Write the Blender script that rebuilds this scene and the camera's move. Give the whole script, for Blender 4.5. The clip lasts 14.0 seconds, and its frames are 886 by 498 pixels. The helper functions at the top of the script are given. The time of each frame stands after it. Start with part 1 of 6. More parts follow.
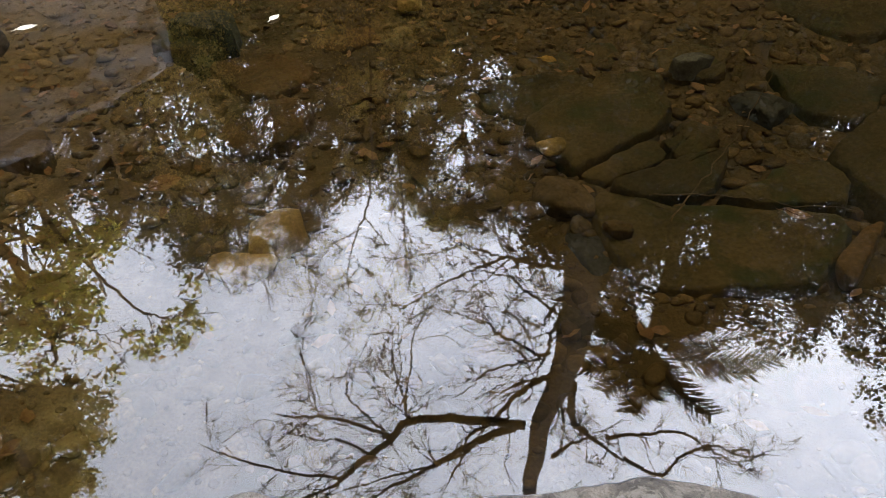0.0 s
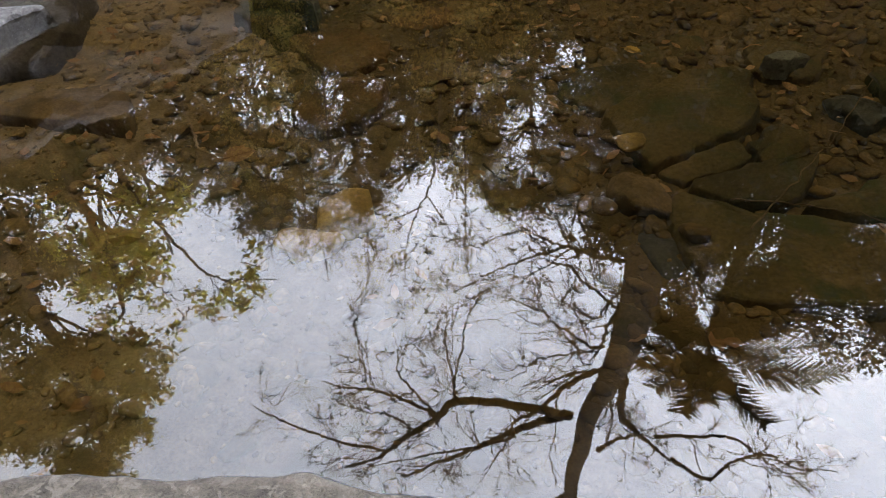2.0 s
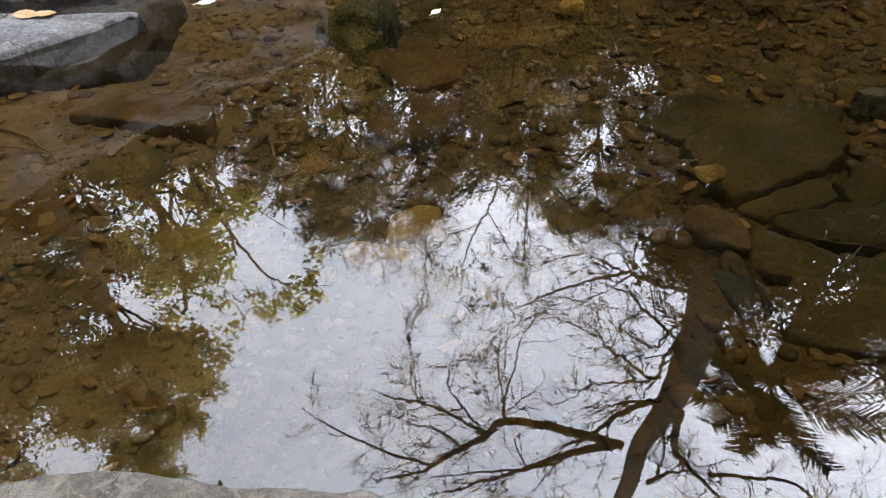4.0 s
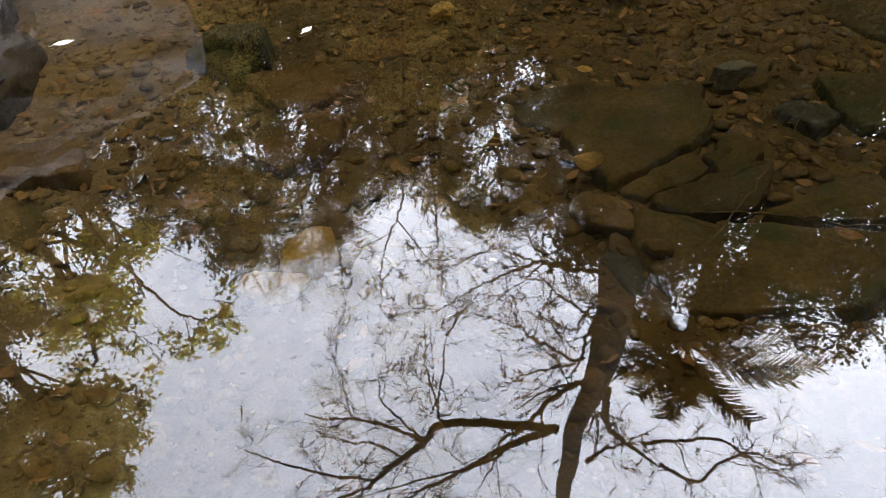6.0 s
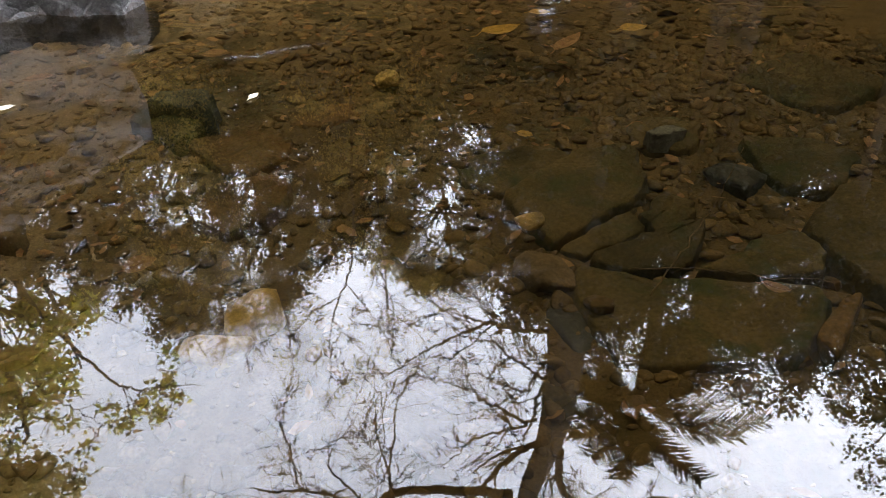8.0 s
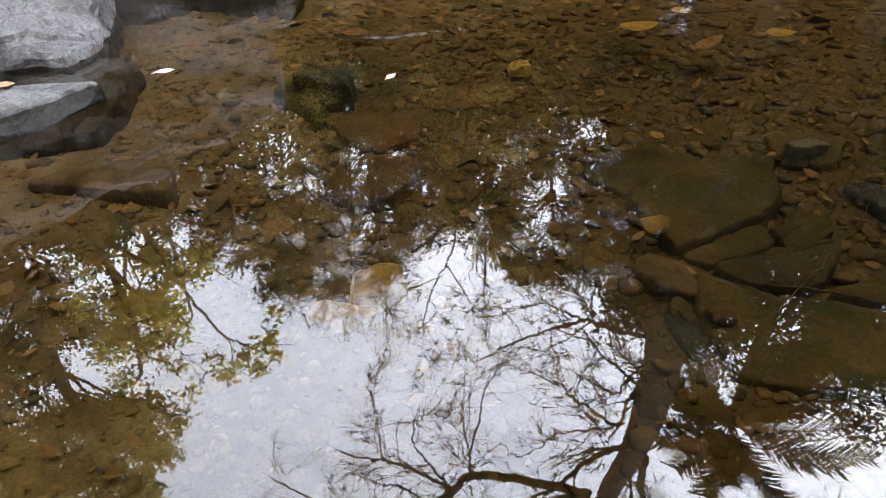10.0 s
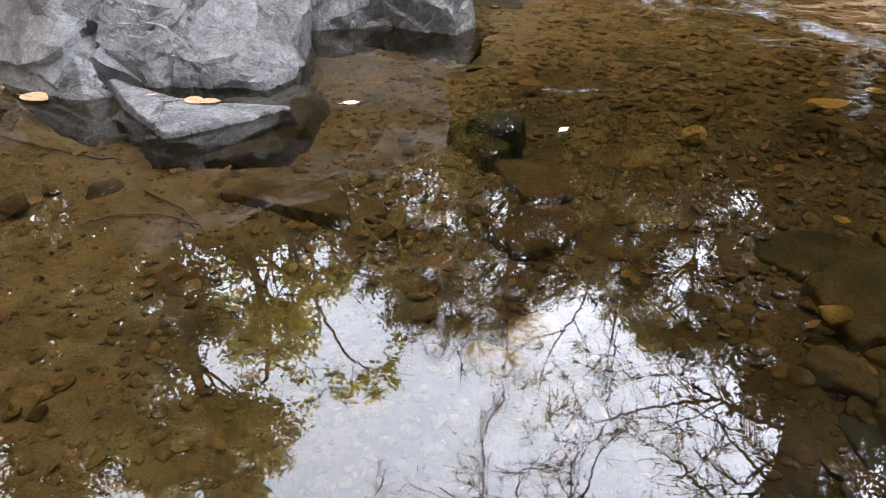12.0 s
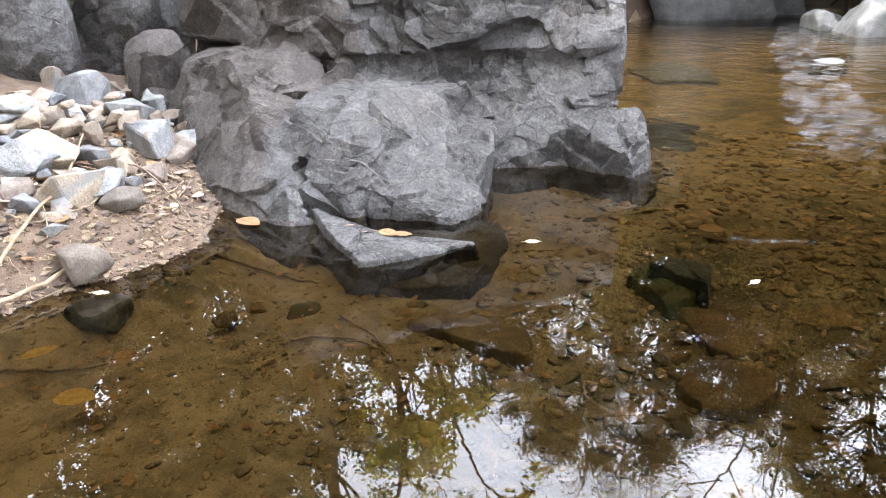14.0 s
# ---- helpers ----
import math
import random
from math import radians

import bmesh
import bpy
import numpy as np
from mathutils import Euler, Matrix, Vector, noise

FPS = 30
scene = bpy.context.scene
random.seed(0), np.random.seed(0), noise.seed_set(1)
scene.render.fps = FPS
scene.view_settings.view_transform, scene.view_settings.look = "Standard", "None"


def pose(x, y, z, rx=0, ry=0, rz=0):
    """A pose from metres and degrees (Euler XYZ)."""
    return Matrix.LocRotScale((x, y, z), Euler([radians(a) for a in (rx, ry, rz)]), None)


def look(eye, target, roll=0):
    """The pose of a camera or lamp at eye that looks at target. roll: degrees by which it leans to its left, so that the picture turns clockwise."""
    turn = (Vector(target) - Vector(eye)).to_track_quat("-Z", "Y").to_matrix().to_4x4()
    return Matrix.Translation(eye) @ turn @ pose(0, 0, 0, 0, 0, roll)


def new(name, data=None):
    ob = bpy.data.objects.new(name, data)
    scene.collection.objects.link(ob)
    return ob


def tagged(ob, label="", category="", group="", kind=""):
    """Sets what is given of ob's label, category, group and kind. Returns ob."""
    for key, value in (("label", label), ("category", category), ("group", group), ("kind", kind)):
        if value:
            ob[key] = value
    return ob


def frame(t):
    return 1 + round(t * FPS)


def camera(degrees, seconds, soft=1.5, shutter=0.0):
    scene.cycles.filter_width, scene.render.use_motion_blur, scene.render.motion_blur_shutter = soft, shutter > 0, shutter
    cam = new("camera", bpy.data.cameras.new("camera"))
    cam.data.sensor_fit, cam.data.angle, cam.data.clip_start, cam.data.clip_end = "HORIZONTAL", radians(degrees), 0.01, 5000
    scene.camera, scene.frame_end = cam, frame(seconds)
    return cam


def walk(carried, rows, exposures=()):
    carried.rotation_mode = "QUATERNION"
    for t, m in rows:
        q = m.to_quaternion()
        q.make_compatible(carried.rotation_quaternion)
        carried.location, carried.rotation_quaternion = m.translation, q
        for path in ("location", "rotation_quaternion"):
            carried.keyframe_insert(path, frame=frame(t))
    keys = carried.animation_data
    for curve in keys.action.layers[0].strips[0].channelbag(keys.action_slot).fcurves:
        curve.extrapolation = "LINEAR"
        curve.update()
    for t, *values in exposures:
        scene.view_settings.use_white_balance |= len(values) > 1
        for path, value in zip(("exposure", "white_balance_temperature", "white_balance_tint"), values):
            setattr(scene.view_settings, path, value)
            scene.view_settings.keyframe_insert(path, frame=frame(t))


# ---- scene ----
cam = camera(63.9, 14.0, soft=1.0)
PATH = [
    (0, (0.279, 0.951, 1.453), (0.275, 2.446, 0.124), -3.0),
    (0.5, (0.288, 0.954, 1.445), (0.283, 2.415, 0.079), -3.2),
    (1, (0.288, 0.961, 1.442), (0.267, 2.416, 0.07), -1.8),
    (1.5, (0.269, 0.979, 1.438), (0.191, 2.427, 0.061), -2.2),
    (2, (0.243, 0.997, 1.453), (0.078, 2.45, 0.09), -3.1),
    (2.5, (0.203, 1.006, 1.451), (-0.054, 2.452, 0.094), -2.5),
    (2.7, (0.191, 1.007, 1.452), (-0.113, 2.451, 0.102), -2.2),
    (4.8, (0.199, 1.021, 1.465), (-0.104, 2.49, 0.141), -4.5),
    (5, (0.185, 1.01, 1.465), (-0.092, 2.482, 0.139), -4.2),
    (5.5, (0.172, 1.008, 1.467), (-0.026, 2.492, 0.141), -4.5),
    (6, (0.277, 1.038, 1.472), (0.182, 2.532, 0.146), -5.3),
    (6.5, (0.315, 1.041, 1.467), (0.355, 2.547, 0.152), -4.7),
    (7, (0.313, 1.035, 1.462), (0.385, 2.608, 0.229), -4.4),
    (7.2, (0.32, 1.032, 1.463), (0.408, 2.633, 0.267), -3.4),
    (9.3, (0.237, 0.967, 1.519), (0.178, 2.565, 0.318), -3.1),
    (9.5, (0.236, 0.968, 1.522), (0.141, 2.562, 0.317), -3.2),
    (10, (0.203, 0.96, 1.522), (-0.016, 2.533, 0.306), -2.6),
    (10.5, (0.171, 0.941, 1.537), (-0.169, 2.513, 0.347), -2.1),
    (11, (0.139, 0.932, 1.533), (-0.297, 2.502, 0.374), -2.5),
    (11.5, (0.103, 0.92, 1.541), (-0.402, 2.485, 0.402), -2.2),
    (12, (0.063, 0.913, 1.554), (-0.508, 2.479, 0.449), -1.7),
    (12.5, (0.026, 0.887, 1.58), (-0.602, 2.45, 0.501), -1.1),
    (13, (-0.03, 0.877, 1.603), (-0.738, 2.415, 0.539), -2.1),
    (13.5, (-0.118, 0.836, 1.666), (-0.965, 2.37, 0.702), -5.0),
    (14, (-0.146, 0.806, 1.694), (-1.114, 2.362, 0.893), -3.4),
]
walk(cam, [(t, look(eye, target, roll)) for t, eye, target, roll in PATH],
     exposures=((0, 3.9), (2.7, 3.92), (4.8, 4.02), (7.2, 4.08), (9.3, 4.14), (11, 4.2), (12.5, 4.18), (14, 4.22)))

# ---- world, sun, exposure ----
scene.view_settings.exposure = 4.0
world = bpy.data.worlds.new("sky")
scene.world = world
world.use_nodes = True
wn, wl = world.node_tree.nodes, world.node_tree.links
wn.clear()
w_out = wn.new("ShaderNodeOutputWorld")
w_bg = wn.new("ShaderNodeBackground")
w_sky = wn.new("ShaderNodeTexSky")
w_sky.sky_type = "NISHITA"
w_sky.sun_disc = False
w_sky.sun_elevation, w_sky.sun_rotation = radians(64), radians(205)
w_tc = wn.new("ShaderNodeTexCoord")
w_no = wn.new("ShaderNodeTexNoise")
w_no.inputs["Scale"].default_value = 2.2
w_no.inputs["Detail"].default_value = 5.0
w_no.inputs["Roughness"].default_value = 0.55
w_ramp = wn.new("ShaderNodeValToRGB")
w_ramp.color_ramp.elements[0].position, w_ramp.color_ramp.elements[1].position = 0.34, 0.66
w_ramp.color_ramp.elements[0].color, w_ramp.color_ramp.elements[1].color = (0.62, 0.62, 0.62, 1), (0.93, 0.93, 0.93, 1)
w_mix = wn.new("ShaderNodeMixRGB")
w_mix.inputs[2].default_value = (6.8, 7.1, 8.0, 1)  # bright thin cloud
w_bg.inputs["Strength"].default_value = 0.12
wl.new(w_tc.outputs["Generated"], w_no.inputs["Vector"])
wl.new(w_no.outputs["Fac"], w_ramp.inputs["Fac"])
wl.new(w_ramp.outputs["Color"], w_mix.inputs["Fac"])
wl.new(w_sky.outputs["Color"], w_mix.inputs[1])
# the cloud thins and brightens towards the east
w_sep = wn.new("ShaderNodeSeparateXYZ")
w_side = wn.new("ShaderNodeMapRange")
w_side.inputs["From Min"].default_value, w_side.inputs["From Max"].default_value = -0.5, 0.6
w_side.inputs["To Min"].default_value, w_side.inputs["To Max"].default_value = 0.78, 1.5
w_mul = wn.new("ShaderNodeMixRGB")
w_mul.blend_type, w_mul.inputs[0].default_value = "MULTIPLY", 1.0
wl.new(w_tc.outputs["Generated"], w_sep.inputs[0])
wl.new(w_sep.outputs["X"], w_side.inputs["Value"])
wl.new(w_mix.outputs["Color"], w_mul.inputs[1])
wl.new(w_side.outputs["Result"], w_mul.inputs[2])
wl.new(w_mul.outputs["Color"], w_bg.inputs["Color"])
wl.new(w_bg.outputs["Background"], w_out.inputs["Surface"])

sun = new("sun", bpy.data.lights.new("sun", "SUN"))
sun.data.energy, sun.data.angle, sun.data.color = 0.8, radians(25), (1.0, 0.95, 0.88)
sun.matrix_world = look((-5, -6, 20), (-1, 3, 0))

# ---- materials ----


def ramp_of(nt, fac, stops):
    r = nt.nodes.new("ShaderNodeValToRGB")
    els = r.color_ramp.elements
    while len(els) < len(stops):
        els.new(0.5)
    for e, (p, c) in zip(els, stops):
        e.position, e.color = p, (*c, 1)
    nt.links.new(fac, r.inputs["Fac"])
    return r.outputs["Color"]


def noise_of(nt, scale, detail=6.0, rough=0.6, warp=0.0, vec=None):
    n = nt.nodes.new("ShaderNodeTexNoise")
    n.inputs["Scale"].default_value, n.inputs["Detail"].default_value = scale, detail
    n.inputs["Roughness"].default_value, n.inputs["Distortion"].default_value = rough, warp
    if vec is not None:
        nt.links.new(vec, n.inputs["Vector"])
    return n.outputs["Fac"]


def mixed(nt, a, b, fac, mode="MIX"):
    m = nt.nodes.new("ShaderNodeMixRGB")
    m.blend_type = mode
    for sock, v in ((m.inputs[0], fac), (m.inputs[1], a), (m.inputs[2], b)):
        if isinstance(v, (int, float)):
            sock.default_value = v
        elif isinstance(v, tuple):
            sock.default_value = (*v, 1)
        else:
            nt.links.new(v, sock)
    return m.outputs["Color"]


def surface(name, stops, scale=4.0, fine=40.0, rough=0.75, bump=0.3, stain=None, stain_scale=1.2, stain_at=(0.5, 0.62), vary=0.0, dist=0.01, spec=0.4, warp=0.4, islands=False, coat=None):
    """Two scales of colour over a noise, an optional stain with its own outline, and fine relief."""
    m = bpy.data.materials.new(name)
    m.use_nodes = True
    nt = m.node_tree
    b = nt.nodes["Principled BSDF"]
    geo = nt.nodes.new("ShaderNodeNewGeometry")
    pos = geo.outputs["Position"]
    coarse = noise_of(nt, scale, 7, 0.62, warp, pos)
    small = noise_of(nt, fine, 4, 0.6, 0.0, pos)
    col = ramp_of(nt, coarse, stops)
    grain = ramp_of(nt, small, [(0.3, (0.62, 0.62, 0.62)), (0.7, (1.3, 1.3, 1.3))])
    col = mixed(nt, col, grain, 0.8, "MULTIPLY")
    if stain:
        f = noise_of(nt, stain_scale, 5, 0.65, 0.8, pos)
        fac = ramp_of(nt, f, [(stain_at[0], (0, 0, 0)), (stain_at[1], (1, 1, 1))])
        col = mixed(nt, col, stain, fac)
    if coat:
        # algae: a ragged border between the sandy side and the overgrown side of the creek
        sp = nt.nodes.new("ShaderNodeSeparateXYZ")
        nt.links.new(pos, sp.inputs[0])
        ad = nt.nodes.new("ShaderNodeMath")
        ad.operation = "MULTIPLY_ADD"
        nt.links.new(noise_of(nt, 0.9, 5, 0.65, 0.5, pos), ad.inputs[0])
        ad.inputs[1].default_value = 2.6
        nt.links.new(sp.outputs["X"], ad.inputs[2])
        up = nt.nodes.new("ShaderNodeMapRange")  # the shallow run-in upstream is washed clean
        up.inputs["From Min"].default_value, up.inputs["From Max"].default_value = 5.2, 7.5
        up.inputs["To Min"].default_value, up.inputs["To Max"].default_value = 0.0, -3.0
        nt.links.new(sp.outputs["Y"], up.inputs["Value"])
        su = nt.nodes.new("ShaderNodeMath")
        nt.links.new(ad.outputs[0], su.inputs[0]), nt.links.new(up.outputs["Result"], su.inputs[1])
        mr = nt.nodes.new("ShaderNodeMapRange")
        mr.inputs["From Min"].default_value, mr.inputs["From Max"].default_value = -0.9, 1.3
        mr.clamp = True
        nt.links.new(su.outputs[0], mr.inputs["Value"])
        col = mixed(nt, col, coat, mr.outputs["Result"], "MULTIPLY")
    if vary:
        rnd = geo.outputs["Random Per Island"]
        if not islands:
            rnd = nt.nodes.new("ShaderNodeObjectInfo").outputs["Random"]
        tone = ramp_of(nt, rnd, [(0.0, (1 - vary, 1 - vary, 1 - vary * 0.9)), (0.5, (1, 1 - vary * 0.1, 1 - vary * 0.2)), (1.0, (1 + vary, 1 + vary * 0.9, 1 + vary * 0.6))])
        col = mixed(nt, col, tone, 1.0, "MULTIPLY")
    nt.links.new(col, b.inputs["Base Color"])
    b.inputs["Roughness"].default_value = rough
    b.inputs["Specular IOR Level"].default_value = spec
    bp = nt.nodes.new("ShaderNodeBump")
    bp.inputs["Strength"].default_value, bp.inputs["Distance"].default_value = bump, dist
    h = nt.nodes.new("ShaderNodeMath")
    h.operation = "ADD"
    nt.links.new(coarse, h.inputs[0]), nt.links.new(small, h.inputs[1])
    nt.links.new(h.outputs[0], bp.inputs["Height"])
    nt.links.new(bp.outputs["Normal"], b.inputs["Normal"])
    return m


def rock_material(name, dark, mid, pale, stain, fleck=0.5, rough=0.7, crack=0.8):
    """Broken rock: mottled greys, pale mineral flecks, dark hairline cracks, deep relief."""
    m = bpy.data.materials.new(name)
    m.use_nodes = True
    nt = m.node_tree
    b = nt.nodes["Principled BSDF"]
    pos = nt.nodes.new("ShaderNodeNewGeometry").outputs["Position"]
    big = noise_of(nt, 1.6, 6, 0.6, 0.5, pos)
    midn = noise_of(nt, 11, 9, 0.72, 0.6, pos)
    fine = noise_of(nt, 95, 3, 0.6, 0.0, pos)
    col = ramp_of(nt, midn, [(0.24, dark), (0.5, mid), (0.76, pale)])
    tone = ramp_of(nt, big, [(0.3, (0.78, 0.76, 0.75)), (0.7, (1.15, 1.15, 1.15))])
    col = mixed(nt, col, tone, 1.0, "MULTIPLY")
    st = ramp_of(nt, noise_of(nt, 0.9, 5, 0.65, 0.8, pos), [(0.54, (0, 0, 0)), (0.7, (1, 1, 1))])
    col = mixed(nt, col, stain, mixed(nt, (0, 0, 0), st, 0.6))
    grit = noise_of(nt, 48, 8, 0.7, 0.4, pos)
    col = mixed(nt, col, ramp_of(nt, grit, [(0.36, (0.5, 0.49, 0.48)), (0.5, (1.0, 1.0, 1.0)), (0.64, (1.42, 1.42, 1.42))]), 0.85, "MULTIPLY")
    fl = ramp_of(nt, fine, [(0.66, (0, 0, 0)), (0.72, (1, 1, 1))])
    col = mixed(nt, col, (fleck, fleck, fleck * 0.98), mixed(nt, (0, 0, 0), fl, 0.55))
    vo = nt.nodes.new("ShaderNodeTexVoronoi")
    vo.feature = "DISTANCE_TO_EDGE"
    vo.inputs["Scale"].default_value = 3.1
    wv = nt.nodes.new("ShaderNodeTexNoise")
    wv.inputs["Scale"].default_value, wv.inputs["Detail"].default_value = 2.5, 5
    nt.links.new(pos, wv.inputs["Vector"])
    nt.links.new(mixed(nt, pos, wv.outputs["Color"], 0.35, "ADD"), vo.inputs["Vector"])
    cr = ramp_of(nt, vo.outputs["Distance"], [(0.0, (1 - crack, 1 - crack, 1 - crack)), (0.03, (1, 1, 1))])
    col = mixed(nt, col, cr, 1.0, "MULTIPLY")
    nt.links.new(col, b.inputs["Base Color"])
    b.inputs["Roughness"].default_value = rough
    b.inputs["Specular IOR Level"].default_value = 0.45
    facet = None  # broken faces: each cell is a small plane with a tilt of its own
    for fs, amp in ((2.6, 1.0), (6.5, 0.55), (15.0, 0.3)):
        fm = nt.nodes.new("ShaderNodeMapping")
        fm.inputs["Rotation"].default_value, fm.inputs["Scale"].default_value = (0.3, 0.5, 0.4), (0.75, 1.0, 1.5)
        nt.links.new(mixed(nt, pos, wv.outputs["Color"], 0.12, "ADD"), fm.inputs["Vector"])
        fv = nt.nodes.new("ShaderNodeTexVoronoi")
        fv.inputs["Scale"].default_value = fs
        nt.links.new(fm.outputs["Vector"], fv.inputs["Vector"])
        way, tilt, hgt = (nt.nodes.new("ShaderNodeVectorMath") for _ in range(3))
        way.operation, tilt.operation, hgt.operation = "SUBTRACT", "SUBTRACT", "DOT_PRODUCT"
        nt.links.new(fm.outputs["Vector"], way.inputs[0]), nt.links.new(fv.outputs["Position"], way.inputs[1])
        nt.links.new(fv.outputs["Color"], tilt.inputs[0])
        tilt.inputs[1].default_value = (0.5, 0.5, 0.5)
        nt.links.new(way.outputs["Vector"], hgt.inputs[0]), nt.links.new(tilt.outputs["Vector"], hgt.inputs[1])
        ma = nt.nodes.new("ShaderNodeMath")
        ma.operation = "MULTIPLY_ADD"
        nt.links.new(hgt.outputs["Value"], ma.inputs[0])
        ma.inputs[1].default_value = amp
        if facet is None:
            ma.inputs[2].default_value = 0.0
        else:
            nt.links.new(facet, ma.inputs[2])
        facet = ma.outputs[0]
    b0, b1, b2, b3, b4 = (nt.nodes.new("ShaderNodeBump") for _ in range(5))
    for bb, st_, di, h in ((b0, 1.0, 1.2, facet), (b1, 0.5, 0.025, midn), (b2, 0.6, 0.006, fine), (b3, 0.7, 0.02, cr), (b4, 0.8, 0.018, grit)):
        bb.inputs["Strength"].default_value, bb.inputs["Distance"].default_value = st_, di
        nt.links.new(h, bb.inputs["Height"])
    nt.links.new(b0.outputs["Normal"], b1.inputs["Normal"])
    nt.links.new(b1.outputs["Normal"], b2.inputs["Normal"])
    nt.links.new(b2.outputs["Normal"], b3.inputs["Normal"])
    nt.links.new(b3.outputs["Normal"], b4.inputs["Normal"])
    nt.links.new(b4.outputs["Normal"], b.inputs["Normal"])
    return m


M_BOULDER = rock_material("boulder_rock", (0.046, 0.043, 0.041), (0.1, 0.095, 0.091), (0.2, 0.19, 0.18), (0.115, 0.096, 0.082), 0.55, 0.7, 0.3)
M_LEDGE = surface("ledge_rock", [(0.34, (0.03, 0.024, 0.018)), (0.46, (0.064, 0.052, 0.04)), (0.56, (0.085, 0.07, 0.054)), (0.68, (0.15, 0.128, 0.1))], 14, 130, 0.9, 0.9, (0.115, 0.1, 0.08), 22, (0.52, 0.6), dist=0.012)
M_RUBBLE = surface("broken_rock", [(0.3, (0.12, 0.126, 0.13)), (0.5, (0.22, 0.226, 0.23)), (0.72, (0.36, 0.355, 0.345))], 7, 70, 0.75, 0.7, (0.24, 0.17, 0.115), 5.0, (0.57, 0.66), vary=0.3)
M_TANROCK = surface("tan_broken_rock", [(0.3, (0.17, 0.135, 0.105)), (0.5, (0.27, 0.22, 0.175)), (0.72, (0.4, 0.345, 0.285))], 7, 70, 0.8, 0.6, (0.2, 0.2, 0.2), 3.0, (0.55, 0.66), vary=0.3)
M_BROWNROCK = rock_material("brown_rock", (0.055, 0.046, 0.041), (0.1, 0.086, 0.077), (0.17, 0.15, 0.136), (0.085, 0.066, 0.053), 0.25, 0.8, 0.15)
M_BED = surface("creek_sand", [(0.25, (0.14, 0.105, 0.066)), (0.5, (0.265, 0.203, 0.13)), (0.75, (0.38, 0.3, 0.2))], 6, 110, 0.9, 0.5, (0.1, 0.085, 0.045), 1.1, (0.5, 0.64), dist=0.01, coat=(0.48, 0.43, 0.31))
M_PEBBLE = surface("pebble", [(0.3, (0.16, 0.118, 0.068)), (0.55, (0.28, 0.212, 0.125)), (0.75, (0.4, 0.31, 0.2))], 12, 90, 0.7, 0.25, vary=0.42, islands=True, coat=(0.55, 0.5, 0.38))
M_DRYPEBBLE = surface("dry_gravel", [(0.3, (0.115, 0.084, 0.06)), (0.55, (0.2, 0.155, 0.115)), (0.75, (0.32, 0.265, 0.21))], 14, 90, 0.85, 0.25, vary=0.6, islands=True)
M_SLAB = surface("algae_slab", [(0.3, (0.05, 0.04, 0.02)), (0.5, (0.1, 0.077, 0.036)), (0.75, (0.17, 0.122, 0.06))], 3, 60, 0.85, 0.4, (0.05, 0.06, 0.025), 2.0, (0.5, 0.62), vary=0.25)
M_ORANGE = surface("rusty_stone", [(0.3, (0.105, 0.064, 0.03)), (0.5, (0.175, 0.108, 0.05)), (0.75, (0.24, 0.155, 0.078))], 6, 60, 0.9, 0.5, (0.08, 0.06, 0.028), 2.6, (0.47, 0.62), vary=0.2)
M_OCHRE = surface("ochre_stone", [(0.3, (0.36, 0.24, 0.08)), (0.5, (0.54, 0.38, 0.14)), (0.75, (0.64, 0.48, 0.22))], 6, 60, 0.85, 0.35, (0.2, 0.14, 0.05), 3.0, (0.55, 0.66))
M_DARKSTONE = surface("dark_stone", [(0.3, (0.025, 0.025, 0.026)), (0.55, (0.055, 0.055, 0.055)), (0.75, (0.1, 0.1, 0.1))], 5, 60, 0.5, 0.4, vary=0.2)
M_GREYSTONE = surface("grey_stone", [(0.3, (0.1, 0.105, 0.11)), (0.55, (0.17, 0.175, 0.18)), (0.75, (0.24, 0.245, 0.25))], 6, 60, 0.6, 0.4)
M_BARK = surface("bark", [(0.3, (0.02, 0.016, 0.013)), (0.55, (0.042, 0.034, 0.027)), (0.75, (0.075, 0.064, 0.052))], 6, 40, 0.9, 0.8, (0.055, 0.055, 0.043), 2.0, (0.55, 0.66), dist=0.02)
M_STICK = surface("dead_stick", [(0.3, (0.16, 0.11, 0.07)), (0.55, (0.28, 0.21, 0.15)), (0.75, (0.42, 0.35, 0.27))], 12, 80, 0.85, 0.4, vary=0.3)
M_SOIL = surface("forest_floor", [(0.3, (0.03, 0.024, 0.015)), (0.5, (0.055, 0.045, 0.028)), (0.75, (0.1, 0.08, 0.05))], 2.5, 30, 0.95, 0.6, (0.06, 0.07, 0.03), 0.6, (0.48, 0.6), dist=0.05)

M_SANDROCK = surface("silted_rock", [(0.25, (0.1, 0.07, 0.04)), (0.5, (0.19, 0.135, 0.08)), (0.75, (0.27, 0.2, 0.125))], 5, 70, 0.9, 0.5, (0.09, 0.07, 0.045), 2.2, (0.5, 0.64))

M_DRYROCK = surface("dry_worn_rock", [(0.3, (0.1, 0.08, 0.065)), (0.5, (0.16, 0.135, 0.112)), (0.72, (0.23, 0.2, 0.17))], 6, 70, 0.85, 0.6, (0.13, 0.1, 0.08), 3.0, (0.52, 0.66), vary=0.15)
M_BANK = surface("bank_earth", [(0.3, (0.09, 0.058, 0.038)), (0.5, (0.15, 0.102, 0.07)), (0.75, (0.22, 0.162, 0.118))], 7, 90, 0.95, 0.6, (0.12, 0.085, 0.065), 1.6, (0.5, 0.64), dist=0.012)


